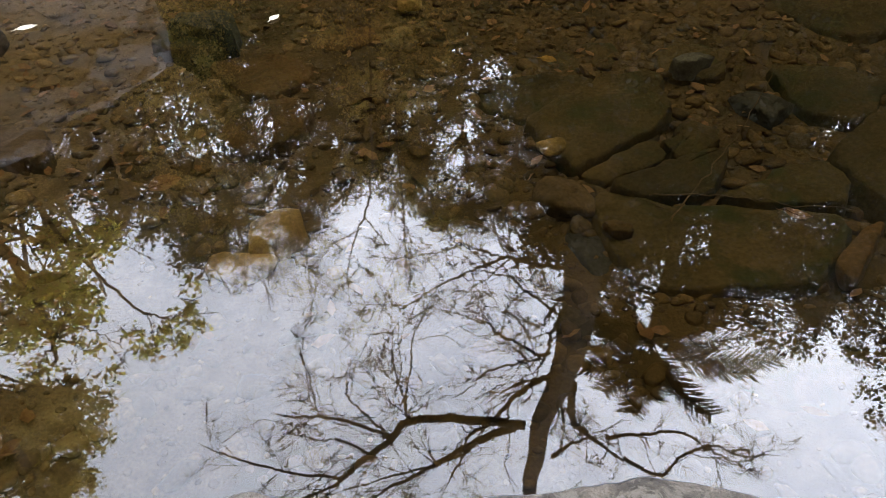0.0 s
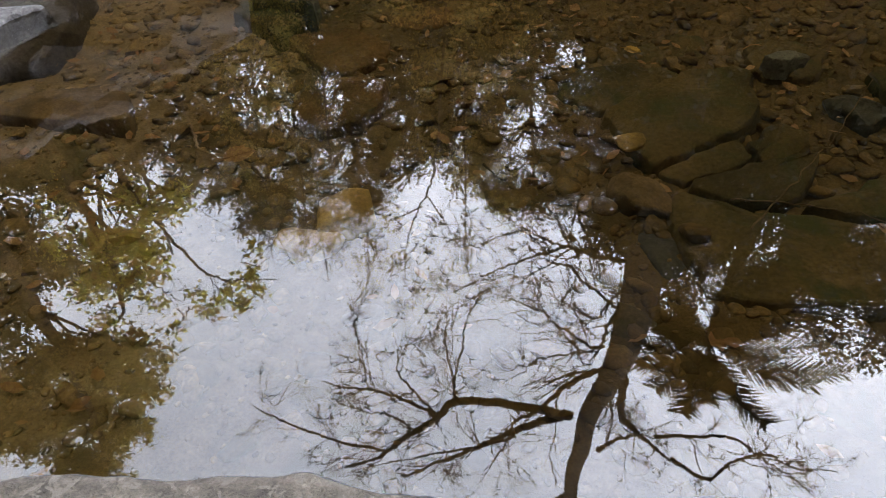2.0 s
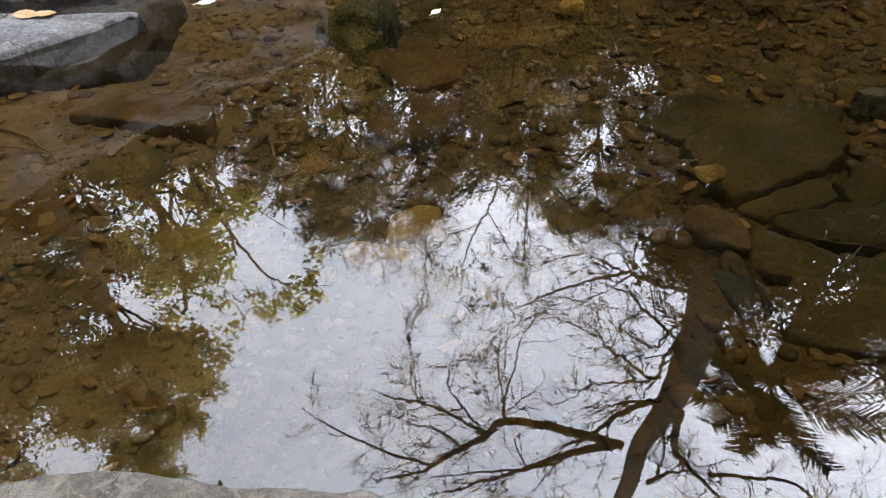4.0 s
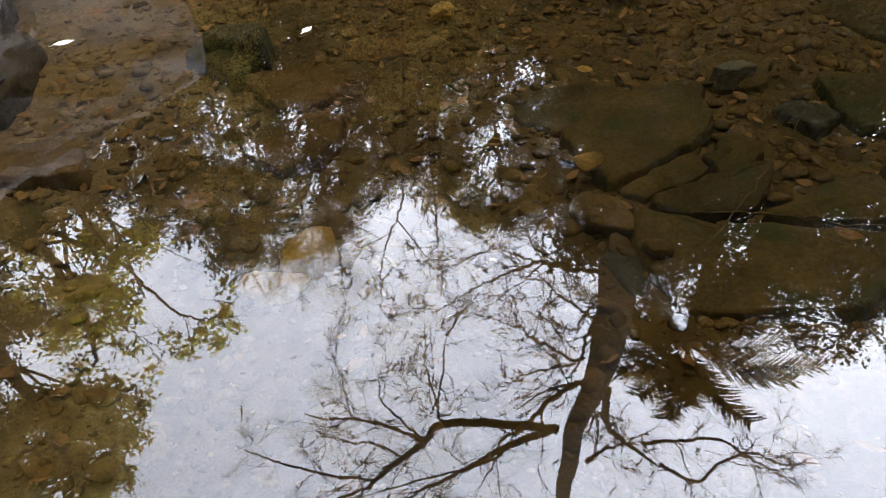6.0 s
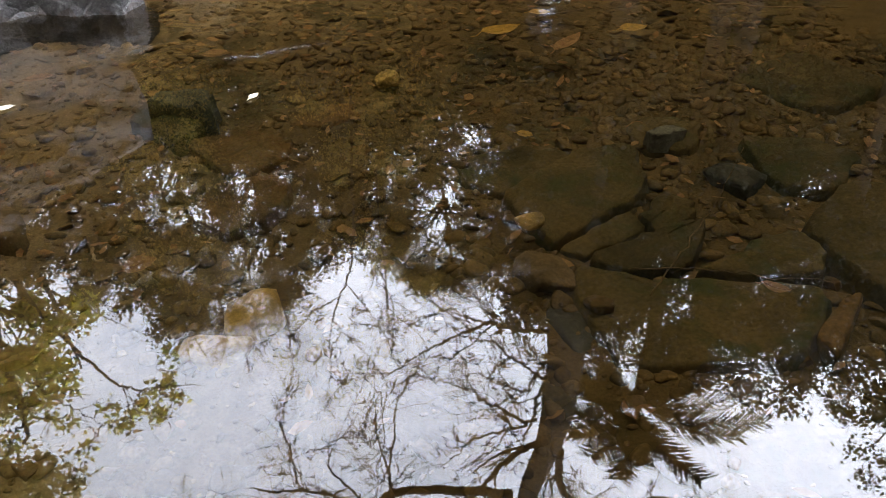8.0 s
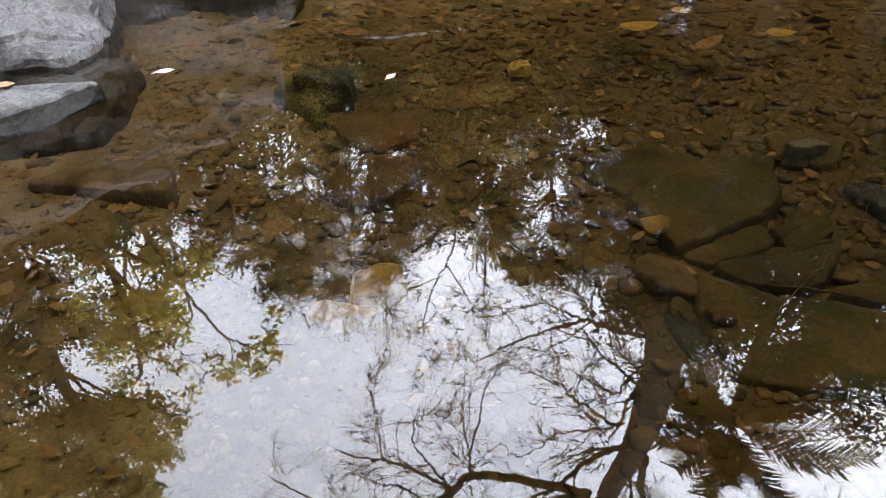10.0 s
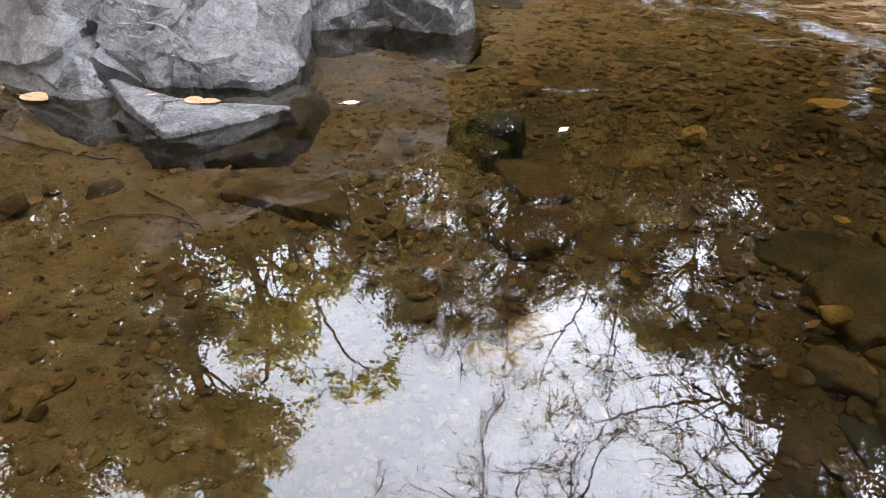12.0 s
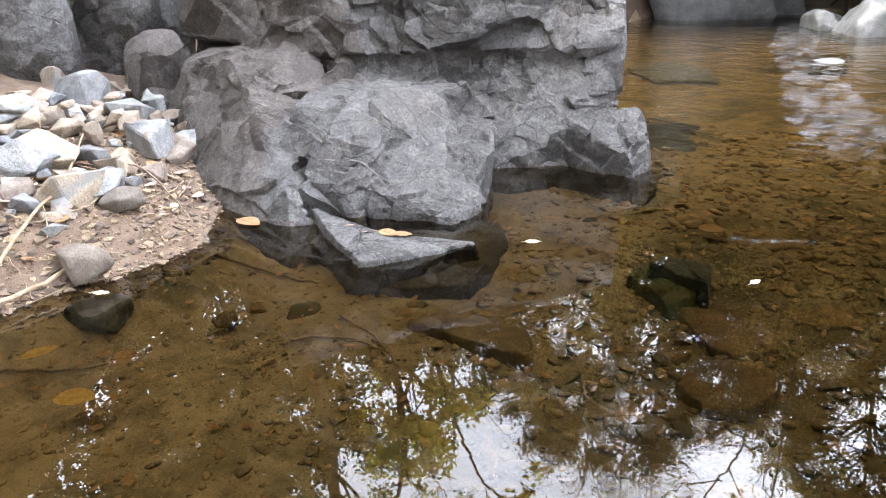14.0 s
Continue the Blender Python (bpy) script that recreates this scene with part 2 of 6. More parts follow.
def leaf_material(name, stops, glow=0.45, rough=0.55):
    m = bpy.data.materials.new(name)
    m.use_nodes = True
    nt = m.node_tree
    b, out = nt.nodes["Principled BSDF"], nt.nodes["Material Output"]
    geo = nt.nodes.new("ShaderNodeNewGeometry")
    col = ramp_of(nt, geo.outputs["Random Per Island"], stops)
    spots = ramp_of(nt, noise_of(nt, 35, 4, 0.6, 0.3, geo.outputs["Position"]), [(0.35, (0.65, 0.6, 0.55)), (0.6, (1.1, 1.1, 1.1))])
    col = mixed(nt, col, spots, 0.7, "MULTIPLY")
    tr = nt.nodes.new("ShaderNodeBsdfTranslucent")
    mx = nt.nodes.new("ShaderNodeMixShader")
    mx.inputs[0].default_value = glow
    nt.links.new(col, b.inputs["Base Color"]), nt.links.new(col, tr.inputs["Color"])
    b.inputs["Roughness"].default_value, b.inputs["Specular IOR Level"].default_value = rough, 0.2
    nt.links.new(b.outputs[0], mx.inputs[1]), nt.links.new(tr.outputs[0], mx.inputs[2])
    nt.links.new(mx.outputs[0], out.inputs["Surface"])
    return m


M_LEAFGREEN = leaf_material("green_foliage", [(0.0, (0.035, 0.05, 0.02)), (0.5, (0.06, 0.08, 0.025)), (1.0, (0.12, 0.12, 0.04))], 0.3)
M_LEAFDARK = leaf_material("dark_foliage", [(0.0, (0.015, 0.02, 0.011)), (1.0, (0.045, 0.05, 0.022))], 0.12)
M_LEAFYELLOW = leaf_material("yellowing_foliage", [(0.0, (0.38, 0.42, 0.08)), (0.4, (0.62, 0.61, 0.12)), (0.75, (0.78, 0.67, 0.15)), (1.0, (0.6, 0.34, 0.13))], 0.65)
M_LEAFBROWN = leaf_material("russet_foliage", [(0.0, (0.24, 0.22, 0.06)), (0.6, (0.42, 0.35, 0.1)), (1.0, (0.52, 0.38, 0.14))], 0.55)
M_PALM = leaf_material("palm_foliage", [(0.0, (0.025, 0.03, 0.014)), (1.0, (0.05, 0.055, 0.022))], 0.08, 0.8)
M_DEADYELLOW = leaf_material("dead_leaf_yellow", [(0.0, (0.52, 0.33, 0.07)), (1.0, (0.62, 0.42, 0.12))], 0.15, 0.5)
M_DEADBROWN = leaf_material("dead_leaf_brown", [(0.0, (0.28, 0.16, 0.08)), (1.0, (0.42, 0.27, 0.15))], 0.1, 0.6)
M_DEADPALE = leaf_material("dead_leaf_pale", [(0.0, (0.66, 0.6, 0.46)), (1.0, (0.72, 0.66, 0.5))], 0.1, 0.6)
M_DEADPINK = leaf_material("dead_leaf_pinkish", [(0.0, (0.36, 0.24, 0.2)), (1.0, (0.44, 0.32, 0.27))], 0.1, 0.7)


def water_material():
    m = bpy.data.materials.new("tea_water")
    m.use_nodes = True
    nt = m.node_tree
    nt.nodes.clear()
    out = nt.nodes.new("ShaderNodeOutputMaterial")
    tr, gl = nt.nodes.new("ShaderNodeBsdfTransparent"), nt.nodes.new("ShaderNodeBsdfGlossy")
    gl.inputs["Roughness"].default_value = 0.0
    gl.inputs["Color"].default_value = (1, 1, 1, 1)
    fr = nt.nodes.new("ShaderNodeFresnel")
    fr.inputs["IOR"].default_value = 1.5
    mx = nt.nodes.new("ShaderNodeMixShader")
    geo = nt.nodes.new("ShaderNodeNewGeometry")
    sep = nt.nodes.new("ShaderNodeSeparateXYZ")
    nt.links.new(geo.outputs["Position"], sep.inputs[0])
    # tea-brown tint: lighter by the bank and run-in, darker right and towards the ledge
    tint_x, tint_y = nt.nodes.new("ShaderNodeMapRange"), nt.nodes.new("ShaderNodeMapRange")
    tint_x.interpolation_type = tint_y.interpolation_type = "SMOOTHSTEP"
    tint_x.inputs["From Min"].default_value, tint_x.inputs["From Max"].default_value = -3.3, 0.0
    tint_y.inputs["From Min"].default_value, tint_y.inputs["From Max"].default_value = 7.5, 1.9
    tint_y.inputs["To Min"].default_value = 0.25
    nt.links.new(sep.outputs["X"], tint_x.inputs["Value"])
    nt.links.new(sep.outputs["Y"], tint_y.inputs["Value"])
    # both ramps multiplied; set by position, not by the bed's depth
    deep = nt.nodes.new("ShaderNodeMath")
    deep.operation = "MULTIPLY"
    nt.links.new(tint_x.outputs["Result"], deep.inputs[0]), nt.links.new(tint_y.outputs["Result"], deep.inputs[1])
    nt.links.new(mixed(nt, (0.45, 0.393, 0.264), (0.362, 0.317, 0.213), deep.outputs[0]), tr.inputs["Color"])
    # still pool near the ledge, riffles where the stream runs in
    run = nt.nodes.new("ShaderNodeMapRange")
    run.inputs["From Min"].default_value, run.inputs["From Max"].default_value = 4.6, 7.5
    run.inputs["To Min"].default_value, run.inputs["To Max"].default_value = 0.0, 1.0
    nt.links.new(sep.outputs["Y"], run.inputs["Value"])
    mp = nt.nodes.new("ShaderNodeMapping")
    mp.inputs["Scale"].default_value = (1.1, 1.5, 1)
    nt.links.new(geo.outputs["Position"], mp.inputs["Vector"])
    n1 = noise_of(nt, 1.8, 4, 0.55, 1.2, mp.outputs["Vector"])
    n2 = noise_of(nt, 1.1, 2, 0.5, 0.3, mp.outputs["Vector"])
    b1, b2 = nt.nodes.new("ShaderNodeBump"), nt.nodes.new("ShaderNodeBump")
    b1.inputs["Distance"].default_value = 0.045
    nt.links.new(run.outputs["Result"], b1.inputs["Strength"])
    nt.links.new(n1, b1.inputs["Height"])
    b2.inputs["Strength"].default_value, b2.inputs["Distance"].default_value = 0.02, 0.02
    nt.links.new(n2, b2.inputs["Height"])
    nt.links.new(b1.outputs["Normal"], b2.inputs["Normal"])
    nt.links.new(b2.outputs["Normal"], gl.inputs["Normal"])
    nt.links.new(b2.outputs["Normal"], fr.inputs["Normal"])
    nt.links.new(fr.outputs[0], mx.inputs[0])
    nt.links.new(tr.outputs[0], mx.inputs[1]), nt.links.new(gl.outputs[0], mx.inputs[2])
    nt.links.new(mx.outputs[0], out.inputs["Surface"])
    return m


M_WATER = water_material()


def sky_sheen_material():
    m = bpy.data.materials.new("sky_sheen")
    m.use_nodes = True
    nt = m.node_tree
    b, out = nt.nodes["Principled BSDF"], nt.nodes["Material Output"]
    geo = nt.nodes.new("ShaderNodeNewGeometry")
    st = nt.nodes.new("ShaderNodeMapping")
    st.inputs["Scale"].default_value = (1.0, 0.45, 1.0)
    nt.links.new(geo.outputs["Position"], st.inputs["Vector"])
    f = ramp_of(nt, noise_of(nt, 5, 6, 0.65, 1.0, st.outputs["Vector"]), [(0.44, (0, 0, 0)), (0.74, (0.36, 0.36, 0.36))])
    # bluish-white base colour stands in for bright sky reflected off the waves
    b.inputs["Base Color"].default_value, b.inputs["Roughness"].default_value = (0.33, 0.36, 0.41, 1), 0.3
    tr, mx = nt.nodes.new("ShaderNodeBsdfTransparent"), nt.nodes.new("ShaderNodeMixShader")
    nt.links.new(f, mx.inputs[0]), nt.links.new(tr.outputs[0], mx.inputs[1]), nt.links.new(b.outputs[0], mx.inputs[2])
    nt.links.new(mx.outputs[0], out.inputs["Surface"])
    return m


M_SKY_SHEEN = sky_sheen_material()

# ---- shape helpers ----


def mesh_of(name, verts, faces, mat, smooth=True):
    me = bpy.data.meshes.new(name)
    me.from_pydata([tuple(v) for v in verts], [], faces)
    me.materials.append(mat)
    if smooth:
        me.polygons.foreach_set("use_smooth", [True] * len(me.polygons))
    me.update()
    return me


def thing(name, me, label, category, group="", kind=""):
    return tagged(new(name, me), label, category, group, kind)


def part(name, me, parent, label=""):
    ob = new(name, me)
    ob.parent = parent
    return tagged(ob, label)


_ICO = {}


def ico(level):
    if level not in _ICO:
        bm = bmesh.new()
        bmesh.ops.create_icosphere(bm, subdivisions=level, radius=1.0)
        bm.verts.ensure_lookup_table()
        _ICO[level] = (np.array([v.co[:] for v in bm.verts]), [tuple(v.index for v in f.verts) for f in bm.faces])
        bm.free()
    return _ICO[level]


def fract(p, octaves=4):
    return noise.fractal(Vector(p), 0.9, 2.1, octaves)


def rock_shape(radii, seed, level=3, planes=14, sharp=14.0, rough=0.05, grain=3.0, flat_top=None):
    """A stone: a body cut by random planes, with rounded edges and a rough skin."""
    rng = np.random.default_rng(seed)
    d, faces = ico(level)
    n = rng.normal(size=(planes, 3))
    n /= np.linalg.norm(n, axis=1)[:, None]
    off = rng.uniform(0.72, 1.05, planes)
    axes = np.vstack([np.eye(3), -np.eye(3)]) + rng.normal(size=(6, 3)) * 0.16
    axes /= np.linalg.norm(axes, axis=1)[:, None]
    n, off = np.vstack([n, axes]), np.append(off, rng.uniform(0.8, 1.0, 6))
    if flat_top:
        n = np.vstack([n, [[rng.normal() * 0.06, rng.normal() * 0.06, 1.0]]])
        off = np.append(off, flat_top)
    q = np.maximum(d @ n.T, 0.0) / off
    r = np.maximum((q ** sharp).sum(1), 1e-4) ** (-1.0 / sharp)
    r = np.minimum(r, 1.35)
    v = d * r[:, None] * np.array(radii)
    if rough:
        s = grain / max(radii)
        o = rng.uniform(-50, 50, 3)
        k = np.array([fract(p * s + o) for p in v])
        size = float(np.mean(radii))
        v = v + d * (k * rough * size)[:, None]
    return v, faces


def placed(v, x, y, z, turn=0.0, tip=0.0, roll=0.0):
    m = np.array(Euler((radians(tip), radians(roll), radians(turn))).to_matrix())
    return v @ m.T + np.array([x, y, z])


def broken_shape(radii, seed, worn=True):
    """An angular broken block: the hull of a few points, its edges slightly worn."""
    rng = np.random.default_rng(seed)
    bm = bmesh.new()
    for _ in range(13):
        p = rng.uniform(-1, 1, 3)
        p /= np.abs(p).max() ** 0.75
        bm.verts.new(p * np.array(radii))
    bmesh.ops.convex_hull(bm, input=list(bm.verts))
    loose = [v for v in bm.verts if not v.link_faces]
    bmesh.ops.delete(bm, geom=loose, context="VERTS")
    bmesh.ops.dissolve_limit(bm, angle_limit=radians(9), verts=list(bm.verts), edges=list(bm.edges))
    if worn:
        bmesh.ops.bevel(bm, geom=list(bm.edges), offset=min(radii) * 0.07, segments=1, profile=0.5, affect="EDGES")
    v = [q.co[:] for q in bm.verts]
    bm.verts.index_update()
    f = [tuple(q.index for q in face.verts) for face in bm.faces]
    bm.free()
    return np.array(v), f


class Build:
    """Collects tubes, leaves and stones into one mesh."""

    def __init__(self):
        self.v, self.f, self.n = [], [], 0

    def add(self, v, f):
        self.v.append(np.asarray(v, float))
        self.f += [tuple(i + self.n for i in q) for q in f]
        self.n += len(v)

    def tube(self, pts, radii, sides=5):
        pts = np.asarray(pts, float)
        k = len(pts)
        tan = np.gradient(pts, axis=0)
        tan /= np.linalg.norm(tan, axis=1)[:, None] + 1e-9
        ref = np.array([0.31, 0.93, 0.2])
        a = np.cross(tan, ref)
        a /= np.linalg.norm(a, axis=1)[:, None] + 1e-9
        b = np.cross(tan, a)
        ang = np.linspace(0, 2 * np.pi, sides, endpoint=False)
        ring = np.cos(ang)[None, :, None] * a[:, None] + np.sin(ang)[None, :, None] * b[:, None]
        v = (pts[:, None] + ring * np.asarray(radii)[:, None, None]).reshape(-1, 3)
        f = [(i * sides + j, i * sides + (j + 1) % sides, (i + 1) * sides + (j + 1) % sides, (i + 1) * sides + j) for i in range(k - 1) for j in range(sides)]
        f.append(tuple(range((k - 1) * sides, k * sides)))
        f.append(tuple(range(sides - 1, -1, -1)))
        self.add(v, f)

    def leaves(self, centres, size, rng, droop=0.2, ratio=0.5):
        """Bent pointed leaves round the given places."""
        c = np.asarray(centres, float)
        k = len(c)
        u = rng.normal(size=(k, 3))
        u[:, 2] -= droop
        u /= np.linalg.norm(u, axis=1)[:, None]
        w = np.cross(u, rng.normal(size=(k, 3)))
        w /= np.linalg.norm(w, axis=1)[:, None] + 1e-9
        s = size * rng.uniform(0.6, 1.25, k)[:, None]
        nrm = np.cross(u, w)
        v = np.stack([c, c + u * s * 0.45 + w * s * ratio * 0.5 + nrm * s * 0.06, c + u * s, c + u * s * 0.45 - w * s * ratio * 0.5 + nrm * s * 0.06], 1).reshape(-1, 3)
        base = self.n
        self.v.append(v)
        self.f += [(base + 4 * i, base + 4 * i + 1, base + 4 * i + 2, base + 4 * i + 3) for i in range(k)]
        self.n += 4 * k

    def mesh(self, name, mat, smooth=True):
        return mesh_of(name, np.vstack(self.v), self.f, mat, smooth)


def smooth_line(pts, per=5, wobble=0.0, rng=None):
    """A curve through the given places."""
    p = np.asarray(pts, float)
    out = []
    for i in range(len(p) - 1):
        p0, p1, p2, p3 = p[max(i - 1, 0)], p[i], p[i + 1], p[min(i + 2, len(p) - 1)]
        for t in np.linspace(0, 1, per, endpoint=False):
            out.append(0.5 * ((2 * p1) + (p2 - p0) * t + (2 * p0 - 5 * p1 + 4 * p2 - p3) * t * t + (3 * p1 - p0 - 3 * p2 + p3) * t ** 3))
    out.append(p[-1])
    out = np.array(out)
    if wobble and rng is not None:
        k = rng.normal(size=out.shape) * wobble
        k[0] = 0
        out = out + k
    return out


def sprout(rng, line, radii, build, depth, spread=(28, 62), ratio=0.5, count=5, tips=None, up=0.25, taper=0.55, start=0.25, fall=0.0):
    """Side shoots from a line, and theirs in turn. The ends go into tips."""
    line = np.asarray(line)
    length = np.linalg.norm(np.diff(line, axis=0), axis=1).sum()
    for _ in range(count):
        i = int(rng.uniform(start, 0.97) * (len(line) - 1))
        along = line[min(i + 1, len(line) - 1)] - line[i]
        along /= np.linalg.norm(along) + 1e-9
        side = np.cross(along, rng.normal(size=3))
        side /= np.linalg.norm(side) + 1e-9
        a = radians(rng.uniform(*spread))
        way = along * math.cos(a) + side * math.sin(a) + np.array([0, 0, up])
        way /= np.linalg.norm(way)
        k = length * ratio * rng.uniform(0.55, 1.15)
        n = 6
        bend = np.cross(way, rng.normal(size=3)) * 0.22
        pts = [line[i] + way * k * t + bend * k * (t * t) + rng.normal(size=3) * k * 0.022 * (t > 0) for t in np.linspace(0, 1, n)]
        r0 = radii[i] * rng.uniform(0.45, 0.65)
        rr = np.linspace(max(r0, 0.006), max(r0 * 0.3, 0.0036), n) if not fall else np.linspace(max(r0, 0.0075), 0.0038, n)
        build.tube(pts, rr, 4 if depth > 1 else 3)
        if tips is not None:
            tips.append(pts[-1])
            if depth <= 1:
                tips.append(pts[3])
        if depth > 1:
            sprout(rng, pts, rr, build, depth - 1, spread, ratio * 0.95 if not fall else fall, max(2, count - 1) if not fall else 3, tips, up, taper, 0.2, fall)


# ---- ground: one sheet from the creek bed up the valley sides ----


def softstep(a, b, x):
    t = np.clip((x - a) / (b - a), 0, 1)  # a may lie above b
    return t * t * (3 - 2 * t)


def rise(d, s, top=9.0):
    """Zero below nought, then a slope s that sets in softly and levels off."""
    d = np.maximum(d, 0)
    return top * (1 - np.exp(-s * d * d / (d + 1.2) / top))


def ground_height(x, y):
    bed = -0.2 - 0.075 * softstep(-2.5, 0.8, x) * softstep(5.6, 3.0, y) + 0.08 * softstep(5.0, 8.0, y)
    xo = x + 0.06 * np.clip(-1.0 - x, 0, 2.0) + 0.16 * np.maximum(-2.7 - x, 0)
    shore = (-3.15 - xo) - 0.3 * np.maximum(y - 3.6, 0) + 0.12 * np.sin(y * 2.3)
    left = 0.5 * np.clip(shore, -0.5, 0.9) + 0.25 * np.clip(shore - 0.9, 0, 3.0) + rise(-7.2 - x - 0.75 * np.maximum(y - 4.5, 0), 2.4, 13.0)
    left = left * softstep(-0.5, 0.3, shore)
    # near: the last term is an unseen steep slope, added to block the sky
    near = 0.27 * softstep(1.35, 0.85, y) + rise(0.9 - y, 0.12) + rise(-1.8 - y, 2.2, 16.0)
    far = rise(y - 12.0 - 4.0 * softstep(-5.0, -4.0, x) * softstep(2.2, 1.2, x), 0.7, 11.0)
    right = rise(x - 7.0, 0.9, 9.0) + 0.45 * softstep(7.4, 8.2, y) * softstep(0.9, 1.7, x)
    return bed + left + near + far + right


def ground_at(x, y):
    h = float(ground_height(np.array(x), np.array(y)))
    return h + 0.035 * fract((x * 1.3, y * 1.3, 0.3), 4) + 0.4 * fract((x * 0.12, y * 0.12, 5.0), 3) * min(1.0, max(0.0, h - 0.6) * 0.3)


def build_ground():
    n = 250
    u = np.linspace(-1, 1, n)
    gx = -0.9 + 0.75 * np.sinh(u * 6.6)
    gy = 4.0 + 0.75 * np.sinh(u * 6.6)
    verts = [(x, y, ground_at(x, y)) for y in gy for x in gx]
    faces = [(j * n + i, j * n + i + 1, (j + 1) * n + i + 1, (j + 1) * n + i) for j in range(n - 1) for i in range(n - 1)]
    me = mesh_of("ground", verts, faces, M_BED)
    me.materials.append(M_SOIL)
    me.materials.append(M_BANK)
    idx = [1 if verts[f[0]][2] > 1.1 else 2 if verts[f[0]][2] > 0.004 else 0 for f in faces]
    me.polygons.foreach_set("material_index", idx)
    return thing("ground", me, "sandy brown creek bed rising into wooded valley sides", "ground", kind="structure")


ground = build_ground()

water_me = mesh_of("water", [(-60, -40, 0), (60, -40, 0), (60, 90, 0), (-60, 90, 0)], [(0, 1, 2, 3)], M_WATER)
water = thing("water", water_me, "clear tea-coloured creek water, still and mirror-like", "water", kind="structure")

# ---- near rock ledge at the water's edge ----


EDGE_X = (-2.6, -1.45, -0.97, -0.85, -0.72, -0.58, -0.44, -0.32, -0.19, -0.09, 0.01, 0.26, 0.48, 0.59, 0.71, 0.79, 0.88, 0.97, 1.06, 1.19, 3.0)
EDGE_Y = (0.700, 1.500, 1.710, 1.750, 1.760, 1.760, 1.760, 1.780, 1.790, 1.770, 1.755, 1.750, 1.755, 1.770, 1.785, 1.765, 1.740, 1.710, 1.690, 1.680, 1.400)


def ledge_front(x):
    return float(np.interp(x, EDGE_X, EDGE_Y)) + 0.007 * fract((x * 9.0, 3.1, 0.0), 4)


def build_ledge():
    nx, ny = 420, 44
    xs = np.linspace(-2.6, 3.0, nx)
    v, f = [], []
    prof = [(0.0, -0.45), (0.012, -0.12), (0.004, -0.03), (0.0, 0.003), (-0.006, 0.012), (-0.012, 0.018), (-0.03, 0.024)]
    back = np.linspace(0.07, 1.0, ny - len(prof)) ** 1.6 * 3.4 + 0.03
    for x in xs:
        e = ledge_front(x)
        end = softstep(-2.6, -2.0, x) * (1 - softstep(2.4, 3.0, x))
        for dy, z in prof:
            v.append((x, e + dy + 0.004 * fract((x * 9, dy * 30, z * 20)), z - 0.35 * (1 - end)))
        for b in back:
            h = 0.028 + 0.03 * b + 0.018 * fract((x * 2.2, b * 2.2, 7.0), 4) * min(1, b * 3 + 0.2) + 0.005 * fract((x * 17, b * 17, 1.0), 3)
            v.append((x * (1 + 0.1 * min(1, b) * fract((b * 1.4, np.sign(x) * 3.0, 2.0), 3)), e - b * (1 + 0.12 * fract((x * 1.1, 9.0, 0.0), 3)), h - 0.5 * (1 - end)))
    for i in range(nx - 1):
        for j in range(ny - 1):
            f.append((i * ny + j, (i + 1) * ny + j, (i + 1) * ny + j + 1, i * ny + j + 1))
    me = mesh_of("rock_ledge", v, f, M_LEDGE)
    me.materials.append(M_DARKSTONE)  # the wet rim along the water
    me.polygons.foreach_set("material_index", [1 if i % (ny - 1) < 4 else 0 for i in range(len(f))])
    return thing("rock_ledge", me, "flat weathered grey rock ledge meeting the water", "rock")


build_ledge()

# ---- big grey boulder with its low shelf and nose ----


def fracture(p, scale):
    """Broken faces: every cell of a cell pattern is a plane with a tilt of its own."""
    q = Vector(p) * scale + Vector((fract(p * 1.7, 2), fract(p * 1.7 + 5.0, 2), 0.0)) * 0.12
    dist, pts = noise.voronoi(q)
    tilt = noise.cell_vector(pts[0] * 3.7) - Vector((0.5, 0.5, 0.5))
    return (q - pts[0]).dot(tilt) * 1.3 / scale


# the boulder's main faces, as blocks with few corners
BODY = [(-1.95, 6.1, -0.5), (-2.3, 5.9, -0.5), (-2.6, 5.45, -0.5), (-3.6, 5.2, -0.5), (-5.2, 5.2, -0.5), (-6.2, 6.2, -0.5), (-6.0, 9.0, -0.5), (-3.1, 9.0, -0.5),
        (-1.9, 6.25, 0.5), (-2.4, 6.0, 0.45), (-3.7, 5.45, 0.8), (-5.75, 5.6, 0.85), (-1.9, 6.4, 1.22), (-2.6, 6.35, 1.42), (-3.1, 6.3, 1.55), (-3.9, 6.3, 2.2), (-5.8, 6.2, 3.1), (-6.2, 7.0, 3.1), (-3.1, 8.5, 1.6)]
BROW = [(-1.86, 6.2, 0.9), (-2.5, 6.0, 0.74), (-3.7, 5.42, 0.85), (-4.7, 5.36, 0.95), (-5.8, 5.5, 1.0), (-5.9, 7.0, 1.0), (-2.9, 8.0, 1.0), (-1.82, 6.3, 1.18), (-2.5, 6.02, 1.32), (-3.1, 5.85, 1.45), (-3.9, 5.6, 1.8), (-5.75, 5.62, 2.3), (-3.0, 8.0, 1.5), (-5.6, 7.5, 2.8)]
LEFT_FOOT = [(-3.8, 4.85, 0.72), (-3.1, 5.0, 0.74), (-3.5, 4.36, 0.24), (-3.1, 4.36, 0.12), (-3.55, 4.35, -0.4), (-2.8, 4.3, -0.4), (-2.75, 5.6, 0.66), (-4.0, 5.6, 0.75), (-4.0, 5.6, -0.4), (-3.05, 4.7, 0.5), (-3.8, 4.45, 0.42)]
